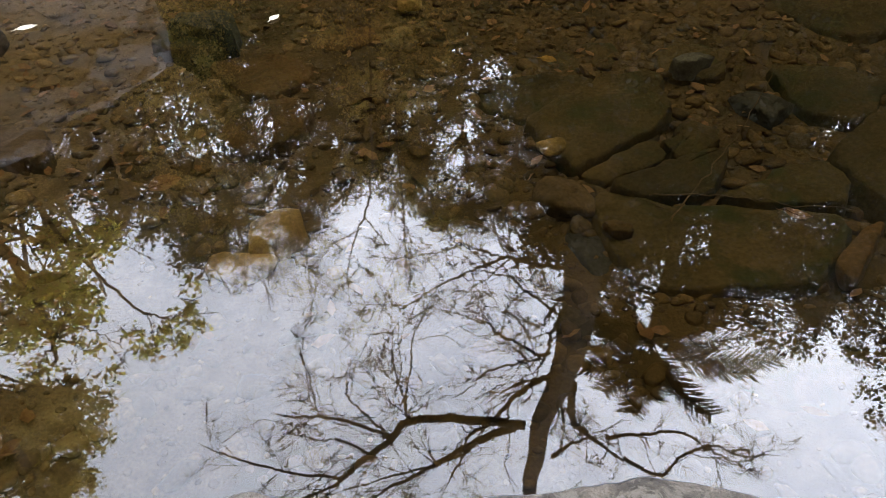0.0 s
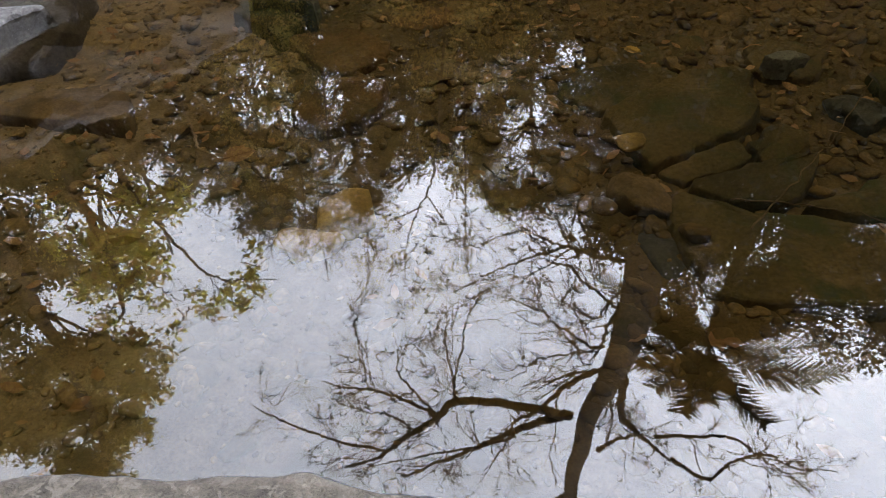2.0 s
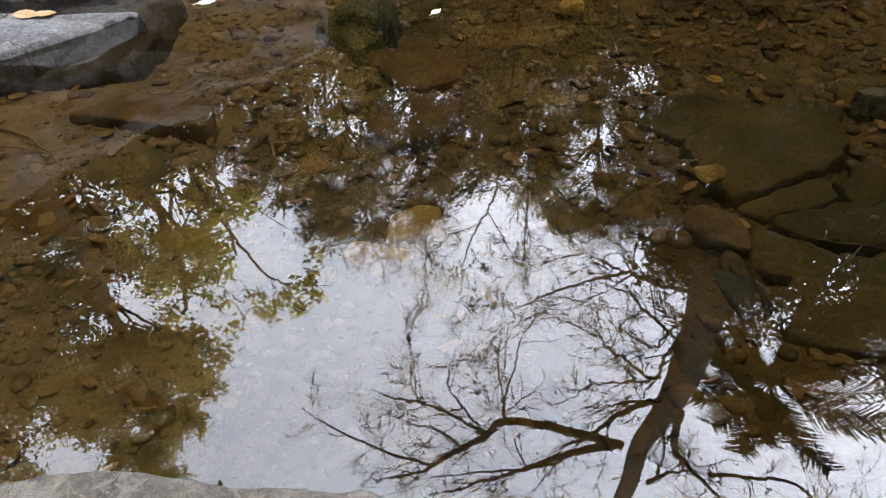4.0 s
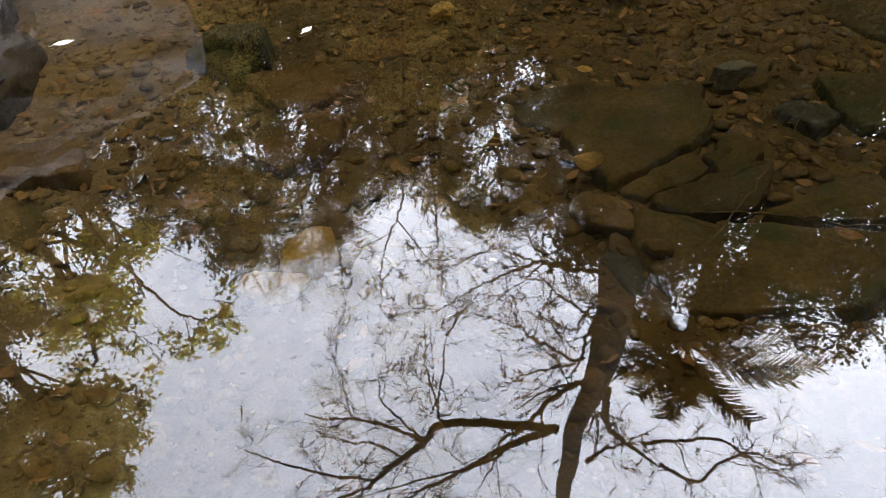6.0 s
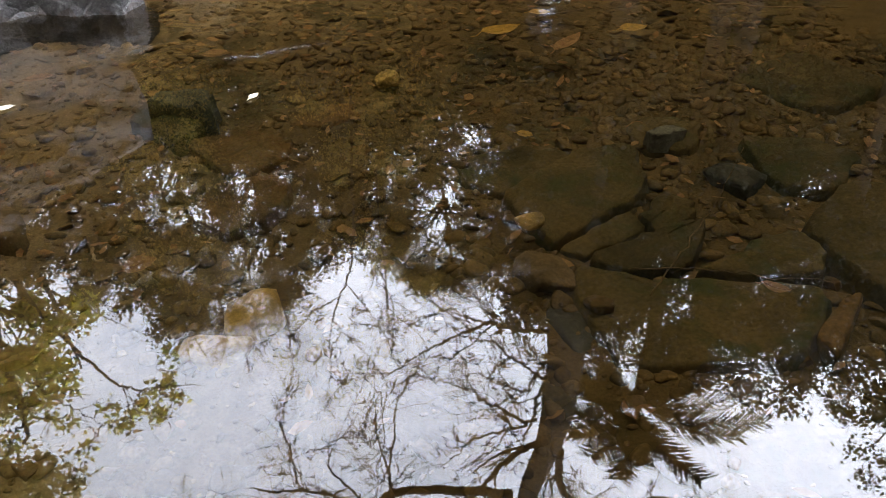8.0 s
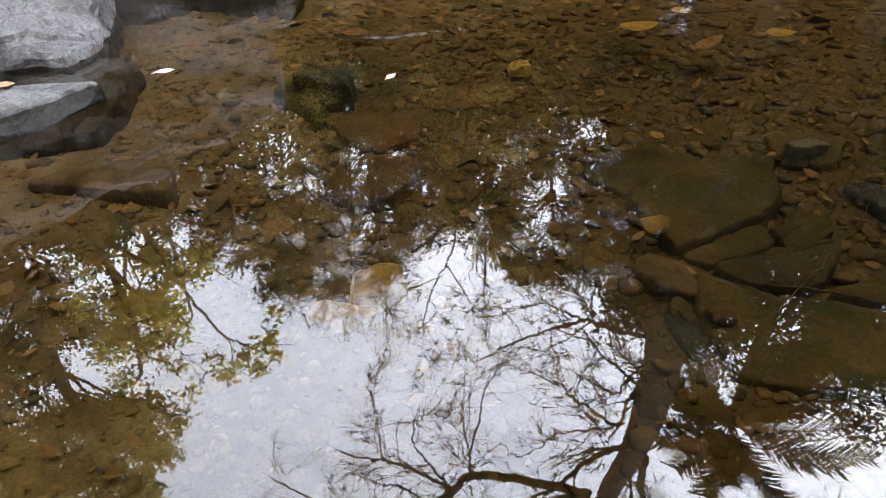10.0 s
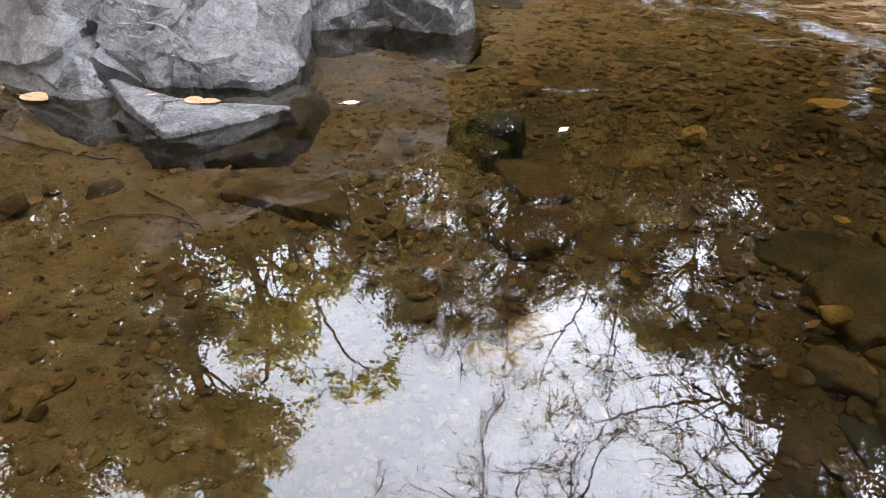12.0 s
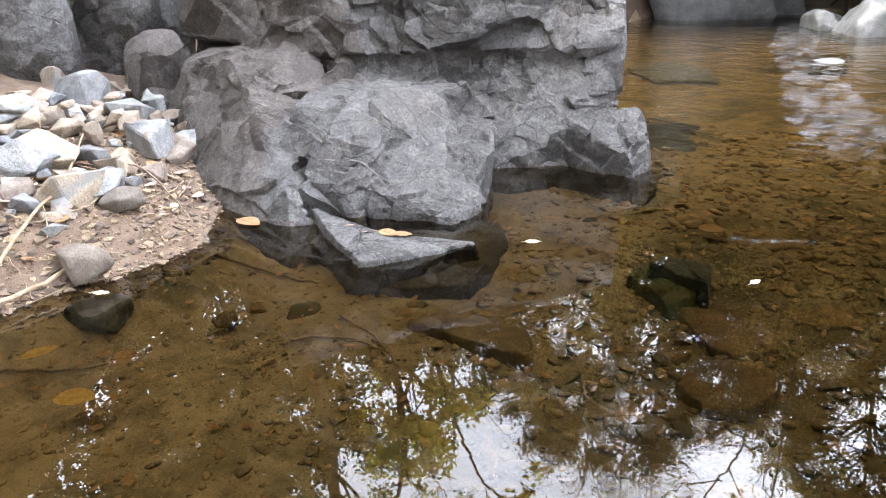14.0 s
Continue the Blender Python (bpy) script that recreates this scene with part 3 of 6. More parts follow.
RIGHT_FOOT = [(-2.86, 5.2, 0.44), (-2.95, 4.38, 0.05), (-2.75, 4.26, -0.3), (-2.34, 4.46, 0.06), (-2.32, 4.44, -0.3), (-2.22, 4.71, 0.1), (-2.22, 4.71, -0.3), (-2.42, 5.1, 0.26), (-2.45, 5.1, -0.3), (-2.6, 5.7, 0.44), (-3.1, 5.7, 0.5), (-3.0, 5.6, -0.3)]
BROWN_FOOT = [(-5.5, 4.75, -0.3), (-4.95, 4.42, -0.1), (-4.3, 4.14, -0.1), (-3.72, 3.92, -0.15), (-3.2, 3.84, -0.3), (-2.75, 4.2, -0.3), (-5.68, 5.0, 0.35), (-5.64, 5.0, 0.05), (-5.8, 5.5, -0.3),
              (-5.25, 5.02, 0.84), (-4.65, 4.95, 0.93), (-4.25, 4.72, 0.72), (-3.8, 4.45, 0.42), (-3.4, 4.12, 0.14), (-4.3, 5.6, 1.0), (-5.6, 5.7, 0.85)]
NOSE = [(-2.35, 5.9, -0.3), (-1.95, 5.8, -0.3), (-1.52, 5.72, -0.3), (-1.44, 5.99, -0.3), (-1.7, 6.35, -0.3), (-2.25, 6.05, 0.34), (-1.56, 5.78, 0.13), (-1.5, 6.0, 0.19), (-1.72, 6.3, 0.4), (-1.9, 5.9, 0.24)]


def hull_of(points):
    bm = bmesh.new()
    for p in points:
        bm.verts.new(p)
    got = bmesh.ops.convex_hull(bm, input=bm.verts)
    bmesh.ops.delete(bm, geom=[g for g in got["geom_interior"] if isinstance(g, bmesh.types.BMVert)], context="VERTS")
    bmesh.ops.recalc_face_normals(bm, faces=bm.faces)
    bm.verts.index_update()
    v, f = [tuple(q.co) for q in bm.verts], [tuple(q.index for q in p.verts) for p in bm.faces]
    bm.free()
    return v, f


def build_boulder():
    """The blocks grown into one body, its edges worn, then broken into smaller faces."""
    b = Build()
    for block in (BODY, BROW, LEFT_FOOT, RIGHT_FOOT, BROWN_FOOT, NOSE):
        b.add(*hull_of(block))
    raw = b.mesh("boulder_raw", M_BOULDER)
    ob = new("boulder_raw", raw)
    md = ob.modifiers.new("grow", "REMESH")
    md.mode, md.voxel_size = "VOXEL", 0.024
    sm = ob.modifiers.new("ease", "SMOOTH")
    sm.iterations, sm.factor = 1, 0.4
    dg = bpy.context.evaluated_depsgraph_get()
    got = bpy.data.meshes.new_from_object(ob.evaluated_get(dg))
    bpy.data.objects.remove(ob)
    bpy.data.meshes.remove(raw)
    v = np.array([q.co[:] for q in got.vertices])
    nrm = np.array([q.normal[:] for q in got.vertices])
    polys = [tuple(p.vertices) for p in got.polygons]
    bpy.data.meshes.remove(got)
    k = np.empty(len(v))
    for i, p in enumerate(v):
        soft = 0.45 if p[0] < -4.4 + 0.3 * math.sin(p[2] * 4) or (p[1] < 4.75 and p[0] < -3.5) else 1.0
        if p[1] > 7.2 or p[2] > 2.6 or p[2] < -0.3:
            k[i] = 0.05 * fract(p * 1.1, 3)
            continue
        k[i] = soft * (0.05 * fract(p * 1.1, 3) + fracture(p + 7.0, 1.1) * 0.17 + fracture(p + 3.0, 2.6) * 0.13 + fracture(p + 1.0, 6.0) * 0.15) + 0.008 * fract(p * 5.0, 6)
    v = v + nrm * k[:, None]
    worn = mesh_of("boulder_worn", v, polys, M_BOULDER)
    ob = new("boulder_worn", worn)
    md = ob.modifiers.new("break", "DECIMATE")
    md.ratio = 0.075
    dg = bpy.context.evaluated_depsgraph_get()
    me = bpy.data.meshes.new_from_object(ob.evaluated_get(dg))
    me.name = "boulder"
    bpy.data.objects.remove(ob)
    bpy.data.meshes.remove(worn)
    me.set_sharp_from_angle(angle=radians(16))
    me.materials.append(M_BROWNROCK)
    cent = np.array([q.center[:] for q in me.polygons])
    edge = -4.3 + 0.3 * np.sin(cent[:, 2] * 4) + 0.2 * np.sin(cent[:, 1] * 7)
    brown = (cent[:, 0] < edge) | ((cent[:, 1] < 5.5) & (cent[:, 0] < -3.72 + 0.12 * np.sin(cent[:, 2] * 9))) | (cent[:, 2] < 0.015)
    me.polygons.foreach_set("material_index", brown.astype(int).tolist())
    return thing("boulder", me, "large rough grey boulder with a brown-stained flank at the creek edge", "boulder")


build_boulder()


def slab_mesh(name, poly, z, thick, mat, seed=0, rough=0.012, lean=(0.0, 0.0)):
    """A flat stone with the given outline: worn edges, uneven faces."""
    rng = np.random.default_rng(seed + 900)
    p = np.asarray(poly, float)
    k = len(p)
    c = p.mean(0)
    line = []
    for i in range(k):
        a, b = p[i], p[(i + 1) % k]
        for t in np.linspace(0.12, 0.88, 5):
            line.append(a + (b - a) * t + rng.normal(size=2) * 0.008)
    line = np.array(line)
    n = len(line)
    rings = [(1.1, -thick), (1.05, -thick * 0.5), (1.01, -0.03), (0.995, -0.012), (0.975, -0.003), (0.94, 0.0), (0.75, 0.008), (0.5, 0.014), (0.25, 0.016)]
    v, f = [], []
    for s, dz in rings:
        for q in line:
            xy = c + (q - c) * s
            h = z + dz + lean[0] * (xy[0] - c[0]) + lean[1] * (xy[1] - c[1]) + rough * fract((xy[0] * 6, xy[1] * 6, seed * 3.1), 4)
            v.append((xy[0], xy[1], h))
    v.append((c[0], c[1], z + 0.016))
    for r in range(len(rings) - 1):
        for i in range(n):
            f.append((r * n + i, r * n + (i + 1) % n, (r + 1) * n + (i + 1) % n, (r + 1) * n + i))
    last = (len(rings) - 1) * n
    f += [(last + i, last + (i + 1) % n, len(v) - 1) for i in range(n)]
    return mesh_of(name, v, f, mat)


def slab(name, poly, z, thick, mat, label, seed=0, group="", lean=(0.0, 0.0)):
    return thing(name, slab_mesh(name, poly, z, thick, mat, seed, 0.012, lean), label, "stone", group)


# the low shelf at the boulder's foot
slab("rock_shelf", [(-3.3, 4.2), (-2.95, 3.95), (-2.62, 3.75), (-2.48, 3.68), (-2.2, 4.0), (-2.04, 4.24), (-2.3, 4.13), (-2.57, 4.08), (-2.87, 4.08)], 0.045, 0.22, M_BOULDER, "low pointed grey rock shelf just above the water", 5, lean=(-0.05, 0.0))
slab("sunken_rock", [(-2.82, 3.86), (-2.57, 3.68), (-2.31, 3.75), (-1.97, 3.94), (-1.97, 4.17), (-2.1, 4.72), (-2.3, 4.7), (-2.62, 4.4)], -0.09, 0.16, M_BROWNROCK, "dark brown sunken rock beside the shelf", 6, "sunken rocks", (-0.05, 0.1))

# ---- stones under the water ----


def stone(name, x, y, z, radii, turn, mat, label, seed, level=4, sharp=16.0, rough=0.12, planes=9, tip=0.0, roll=0.0, flat=None, group="", category="stone"):
    v, f = rock_shape(radii, seed, level, planes, sharp, rough, 3.0, flat)
    me = mesh_of(name, placed(v, 0, 0, 0, 0, tip, roll), f, mat)
    ob = thing(name, me, label, category, group)
    ob.matrix_world = pose(x, y, z, 0, 0, turn)
    return ob


slab("wedge_stone", [(-1.06, 4.44), (-1.03, 4.57), (-0.79, 4.61), (-0.71, 4.33), (-0.82, 4.36)], -0.03, 0.16, M_DARKSTONE, "dark wedge-shaped stone just breaking the water", 61, "sunken stones", lean=(-0.06, 0.0))
slab("sunken_stone", [(-1.2, 4.46), (-1.13, 4.62), (-0.99, 4.64), (-0.77, 4.35), (-0.88, 4.18), (-1.0, 4.31)], -0.11, 0.16, M_SLAB, "dark olive angular sunken stone on the creek bed", 62, "sunken stones", lean=(0.1, 0.15))
stone("sunken_stone", -0.33, 2.95, -0.24, (0.12, 0.11, 0.09), 20, M_OCHRE, "ochre sunken stone with a pale top", 66, rough=0.06, group="sunken stones")
stone("sunken_stone", -0.45, 2.81, -0.26, (0.12, 0.1, 0.07), -20, M_OCHRE, "flat ochre sunken stone beside another", 67, rough=0.06, group="sunken stones")
stone("sunken_stone", 0.75, 3.11, -0.25, (0.1, 0.12, 0.08), 15, M_SANDROCK, "brown sunken stone beside the slabs", 74, rough=0.06, group="sunken stones")
stone("sunken_stone", 0.9, 2.87, -0.2, (0.05, 0.045, 0.03), 5, M_ORANGE, "flat rust-brown stone lying on the slab", 75, rough=0.05, group="sunken stones")
stone("sunken_stone", 0.64, 2.52, -0.3, (0.11, 0.09, 0.07), -25, M_SLAB, "olive sunken stone on the creek bed", 76, rough=0.06, group="sunken stones")
stone("sunken_stone", 0.98, 2.2, -0.2, (0.09, 0.07, 0.05), 25, M_ORANGE, "dull brown sunken stone near the ledge", 82, rough=0.06, group="sunken stones")
stone("sunken_stone", 1.68, 2.7, -0.22, (0.045, 0.17, 0.05), -42, M_ORANGE, "long orange-brown sunken stone", 77, sharp=12, rough=0.05, group="sunken stones")
# dark piece put in where the slabs leave a shaded hollow
stone("sunken_stone", 1.72, 3.72, -0.26, (0.12, 0.14, 0.07), 30, M_DARKSTONE, "black stone put in for the shaded hollow between the slabs", 78, rough=0.06, group="sunken stones")
stone("golden_pebble", 0.73, 3.33, -0.15, (0.062, 0.052, 0.024), 20, M_OCHRE, "round golden pebble lying at the edge of a slab", 84, sharp=6, rough=0.04, group="sunken stones")
# dark piece added for the black hollow and the dark reflection over it
stone("sunken_stone", 0.8, 2.86, -0.29, (0.11, 0.17, 0.05), 12, M_DARKSTONE, "black flat stone put in for the dark hollow and reflection beside the slabs", 83, rough=0.06, group="sunken stones")
stone("sunken_stone", -1.82, 2.9, -0.26, (0.2, 0.2, 0.08), 8, M_ORANGE, "flat brown sunken stone on the creek bed", 69, group="sunken stones")
stone("sunken_stone", -1.8, 7.5, -0.22, (0.42, 0.6, 0.16), 8, M_DARKSTONE, "dark sunken boulder near the rapids", 70, group="sunken stones")
stone("sunken_stone", -3.59, 2.76, -0.09, (0.15, 0.16, 0.08), 8, M_DARKSTONE, "dark wet stone at the water's edge", 71, group="sunken stones")
stone("sunken_stone", -3.01, 3.11, -0.17, (0.075, 0.09, 0.04), 8, M_ORANGE, "round flat brown stone on the sand", 72, sharp=6, group="sunken stones")
stone("sunken_stone", -2.70, 3.40, -0.2, (0.1, 0.11, 0.05), 30, M_SLAB, "olive-grey stone on the sand", 73, sharp=6, group="sunken stones")
stone("sunken_stone", 0.15, 4.87, -0.16, (0.07, 0.06, 0.04), 0, M_OCHRE, "small orange cobble on the gravel", 79, group="sunken stones")

SLABS = "dark olive algae-covered flat slab under water"
for i, (poly, z, lean) in enumerate((
    ([(0.47, 3.8), (0.49, 3.98), (0.79, 4.09), (1.07, 3.95), (0.9, 3.8), (0.67, 3.68)], -0.18, (0.02, 0.05)),
    ([(0.65, 3.64), (0.84, 3.79), (1.05, 3.92), (1.3, 3.93), (1.31, 3.68), (1.21, 3.5), (0.91, 3.33), (0.81, 3.26), (0.74, 3.42)], -0.14, (0.04, 0.06)),
    ([(0.83, 3.28), (1.0, 3.39), (1.21, 3.52), (1.21, 3.36), (0.95, 3.21)], -0.2, (0.0, 0.1)),
    ([(1.2, 3.4), (1.34, 3.56), (1.47, 3.45), (1.37, 3.33), (1.22, 3.29)], -0.15, (0.05, 0.02)),
    ([(0.92, 3.17), (1.21, 3.3), (1.38, 3.34), (1.48, 3.38), (1.3, 3.07), (1.06, 3.08)], -0.17, (-0.02, 0.08)),
    ([(0.87, 3.12), (1.08, 3.03), (1.44, 2.95), (1.73, 2.89), (1.66, 2.72), (1.48, 2.56), (0.92, 2.6), (0.84, 2.88)], -0.17, (0.03, 0.05)),
    ([(1.3, 3.04), (1.53, 3.14), (1.77, 3.22), (1.82, 3.1), (1.75, 2.93), (1.46, 2.98)], -0.15, (0.05, 0.0)),
    ([(1.8, 3.24), (2.09, 3.46), (2.3, 3.42), (2.5, 3.05), (2.1, 2.7), (1.92, 2.8), (1.84, 3.0)], -0.11, (0.06, 0.04)),
    ([(1.35, 4.17), (1.46, 4.26), (1.75, 4.2), (1.63, 3.96), (1.38, 3.94)], -0.16, (0.0, 0.08)),
    ([(1.86, 4.04), (2.21, 4.02), (2.4, 3.84), (2.1, 3.52), (1.88, 3.6)], -0.18, (-0.05, 0.02)),
    ([(0.75, 4.2), (0.96, 4.43), (1.22, 4.39), (1.24, 4.14), (0.94, 4.07)], -0.2, (0.03, 0.03)),
    ([(0.95, 2.5), (1.35, 2.5), (1.62, 2.3), (1.5, 2.0), (1.05, 2.1)], -0.24, (0.02, 0.04)),
    ([(1.85, 2.6), (2.4, 2.75), (2.7, 2.1), (1.95, 2.0)], -0.2, (-0.03, 0.05)),
    ([(2.0, 4.75), (2.6, 5.0), (2.9, 4.5), (2.4, 4.2)], -0.15, (0.04, 0.0)),
)):
    slab("sunken_slab", poly, z - 0.04, 0.16, M_SLAB, SLABS, 20 + i, "sunken slabs", lean)

slab("grey_slab_stone", [(1.38, 4.02), (1.57, 4.15), (1.64, 4.06), (1.45, 3.93)], -0.15, 0.1, M_GREYSTONE, "pale grey stone edge tilted under the water", 88, "", (-0.1, -0.25))
for i, (poly, z, lean, txt) in enumerate((
    ([(-0.91, 4.3), (-0.75, 4.36), (-0.57, 4.42), (-0.33, 4.28), (-0.34, 4.11), (-0.52, 3.96), (-0.64, 3.99)], -0.195, (-0.06, 0.03), "rusty orange-brown sunken slab on the creek bed"),
    ([(-0.7, 3.65), (-0.66, 3.8), (-0.5, 3.9), (-0.34, 3.9), (-0.28, 3.76), (-0.36, 3.55), (-0.52, 3.48), (-0.64, 3.55)], -0.19, (0.02, 0.05), "rounded rusty orange sunken slab on the creek bed"),
    ([(-0.53, 4.6), (-0.32, 4.67), (-0.05, 4.65), (0.0, 4.5), (-0.17, 4.4), (-0.39, 4.45)], -0.2, (0.03, 0.04), "long rusty brown sunken slab on the creek bed"))):
    slab("sunken_slab", poly, z, 0.16, M_ORANGE, txt, 60 + i, "sunken slabs", lean)
slab("sunken_rock", [(-2.1, 3.5), (-2.02, 3.66), (-1.85, 3.86), (-1.62, 3.9), (-1.42, 3.66), (-1.34, 3.4), (-1.6, 3.42), (-1.86, 3.47)], -0.165, 0.14, M_SANDROCK, "pointed sandy-brown rock half sunk in the sand", 81, "sunken rocks", (0.02, -0.22))

# ---- broken stones and boulders on the bank ----
rubble = [
    (-4.43, 3.26, (0.24, 0.18, 0.13), 15, "t"),
    (-5.05, 3.57, (0.26, 0.20, 0.12), -6, "t"),
    (-6.11, 5.23, (0.13, 0.10, 0.11), 14, "b"),
    (-4.94, 4.25, (0.21, 0.16, 0.16), 7, "b"),
    (-6.01, 4.51, (0.34, 0.26, 0.21), -20, "b"),
    (-5.70, 4.65, (0.23, 0.17, 0.09), 20, "b"),
    (-5.43, 3.91, (0.15, 0.11, 0.08), 5, "t"),
    (-5.18, 3.99, (0.10, 0.07, 0.11), -25, "t"),
    (-4.61, 3.65, (0.13, 0.10, 0.09), -17, "t"),
    (-5.85, 3.84, (0.19, 0.15, 0.12), 5, "b"),
    (-4.51, 2.98, (0.09, 0.07, 0.07), 5, "b"),
    (-3.90, 2.92, (0.17, 0.13, 0.10), -15, "g"),
    (-4.20, 3.44, (0.15, 0.11, 0.09), 15, "g"),
    (-5.93, 4.49, (0.15, 0.12, 0.09), 5, "t"),
    (-5.74, 4.01, (0.14, 0.11, 0.09), -25, "t"),
    (-4.90, 3.76, (0.14, 0.10, 0.08), 1, "b"),
    (-5.01, 3.27, (0.18, 0.13, 0.14), 20, "b"),
    (-6.85, 5.71, (0.10, 0.08, 0.09), -5, "t"),
    (-6.41, 4.19, (0.11, 0.09, 0.09), -10, "t"),
    (-6.85, 4.79, (0.12, 0.09, 0.11), 20, "t"),
    (-6.29, 4.93, (0.13, 0.10, 0.09), 10, "t"),
    (-5.55, 4.89, (0.11, 0.08, 0.11), -5, "b"),
    (-4.82, 3.91, (0.10, 0.08, 0.07), -5, "t"),
    (-5.41, 3.45, (0.10, 0.07, 0.08), -15, "b"),
]
STONES = {"t": (M_TANROCK, "angular tan broken stone on the bank"), "b": (M_RUBBLE, "angular blue-grey broken stone on the bank"), "g": (M_DRYROCK, "worn brown-grey stone half sunk in the gravel")}
for i, (x, y, rad, turn, kind) in enumerate(rubble):
    bv, bf = broken_shape(rad, 200 + i) if kind != "g" else rock_shape(rad, 200 + i, 4, 9, 12, 0.06)
    bv = placed(bv, 0, 0, 0, 0, (i * 37 % 26) - 13, (i * 53 % 30) - 15)
    ob = thing("broken_stone", mesh_of("broken_stone", bv, bf, STONES[kind][0], kind == "g"), STONES[kind][1], "stone", "broken stones")
    ob.matrix_world = pose(x, y, ground_at(x, y) + rad[2] * 0.62, 0, 0, turn)
rng_r = np.random.default_rng(17)
for i in range(230):
    x, y = rng_r.uniform(-6.4, -3.95), rng_r.uniform(2.7, 5.3)
    k = 0.035 + 0.1 * rng_r.uniform() ** 1.8
    if ground_at(x, y) < 0.05 or x > -3.35 - 0.27 * y or (y < 3.4 and k > 0.07 and x > -4.6):
        continue
    tan = i % 5 < 3
    bv, bf = broken_shape((k * 1.3, k, k * 0.7), 330 + i)
    ob = thing("broken_stone", mesh_of("broken_stone", placed(bv, 0, 0, 0, 0, rng_r.normal() * 18, rng_r.normal() * 18), bf, M_TANROCK if tan else M_RUBBLE, False), "small angular tan stone on the bank" if tan else "small angular grey stone on the bank", "stone", "broken stones")
    ob.matrix_world = pose(x, y, ground_at(x, y) + k * 0.45 + (0.08 if -6.0 < x < -4.85 and y > 3.9 and i % 2 else 0.0), 0, 0, rng_r.uniform(0, 360))
for i, (x, y, rad, turn, mat) in enumerate((
    (-5.78, 5.14, (0.34, 0.29, 0.52), -2, M_BROWNROCK), (-6.99, 5.85, (0.69, 0.59, 0.70), 0, M_BOULDER), (-7.14, 4.88, (0.50, 0.43, 0.75), 0, M_BOULDER), (-9.4, 8.2, (1.0, 0.9, 1.0), 40, M_BOULDER))):
    stone("bank_boulder", x, y, ground_at(x, y) + rad[2] * 0.45, rad, turn, mat, "rounded grey-brown boulder on the bank", 260 + i, 5, 10, 0.05, group="bank boulders", category="boulder")

# rocks of the rapids
for i, (x, y, rad, z) in enumerate(((-5.6, 14.4, (1.3, 0.9, 1.3), 0.0), (-3.15, 15.9, (1.25, 0.7, 0.75), 0.1), (-1.95, 16.6, (0.5, 0.5, 0.7), 0.0), (-1.0, 14.5, (0.3, 0.4, 0.34), 0.0), (-0.25, 14.0, (0.65, 0.5, 0.5), 0.0), (1.1, 13.4, (0.9, 0.6, 0.5), 0.0), (2.6, 12.4, (0.9, 0.7, 0.4), 0.1), (4.2, 10.2, (0.9, 0.9, 0.5), 0.1), (4.0, 7.0, (0.6, 0.5, 0.3), 0.0), (-0.75, 11.2, (0.3, 0.25, 0.1), -0.08), (-2.5, 10.6, (0.9, 0.45, 0.12), -0.14))):
    stone("rapids_rock", x, y, z, rad, i * 14 - 20, M_GREYSTONE, "wet pale grey rock across the head of the pool", 280 + i, 5, 40, 0.06, group="rapids rocks", category="rock")


def sheen_patch(line, widths, label, seed, across=26):
    """Broken water: a strip of small steep waves, painted with pale sky reflection."""
    c = smooth_line([(x, y, 0.0) for x, y in line], 14)
    wd = np.interp(np.linspace(0, 1, len(c)), np.linspace(0, 1, len(widths)), widths)
    v, f = [], []
    for i, p in enumerate(c):
        d = c[min(i + 1, len(c) - 1)] - c[max(i - 1, 0)]
        side = np.array([d[1], -d[0], 0.0]) / (np.linalg.norm(d) + 1e-9)
        for j in range(across + 1):
            s = j / across * 2 - 1
            edge = wd[i] * (1 + 0.35 * fract((i * 0.21, np.sign(s), seed), 3))
            q = p + side * s * edge
            h = (1 - s * s) * min(1.0, i / 8, (len(c) - 1 - i) / 8)
            v.append((q[0], q[1], 0.004 + h * (0.008 + 0.014 * fract((q[0] * 9, q[1] * 4, seed), 4))))
    for i in range(len(c) - 1):
        for j in range(across):
            k = i * (across + 1) + j
            f.append((k, k + 1, k + across + 2, k + across + 1))
    return thing("riffle", mesh_of("riffle", v, f, M_SKY_SHEEN), label, "broken water", "riffles", kind="structure")


sheen_patch([(-1.5, 15.6), (-1.25, 12.6), (-0.8, 10.0), (-0.5, 8.6), (-0.3, 7.6), (-0.2, 6.9)], (0.2, 0.3, 0.28, 0.42, 0.36, 0.08), "broken water running in from the rapids, painted with pale sky reflection", 1)
sheen_patch([(-0.75, 4.9), (-0.55, 4.92), (-0.35, 5), (-0.15, 5.05)], (0.005, 0.03, 0.012, 0.004), "thin ripple line on the pool, painted with pale sky reflection", 2, 6)
sheen_patch([(0.3, 7.2), (0.8, 6.6), (1.3, 6.3), (1.9, 6.2)], (0.03, 0.12, 0.1, 0.02), "ripples on the shallow run-in, painted with pale sky reflection", 3, 10)

# ---- loose gravel ----


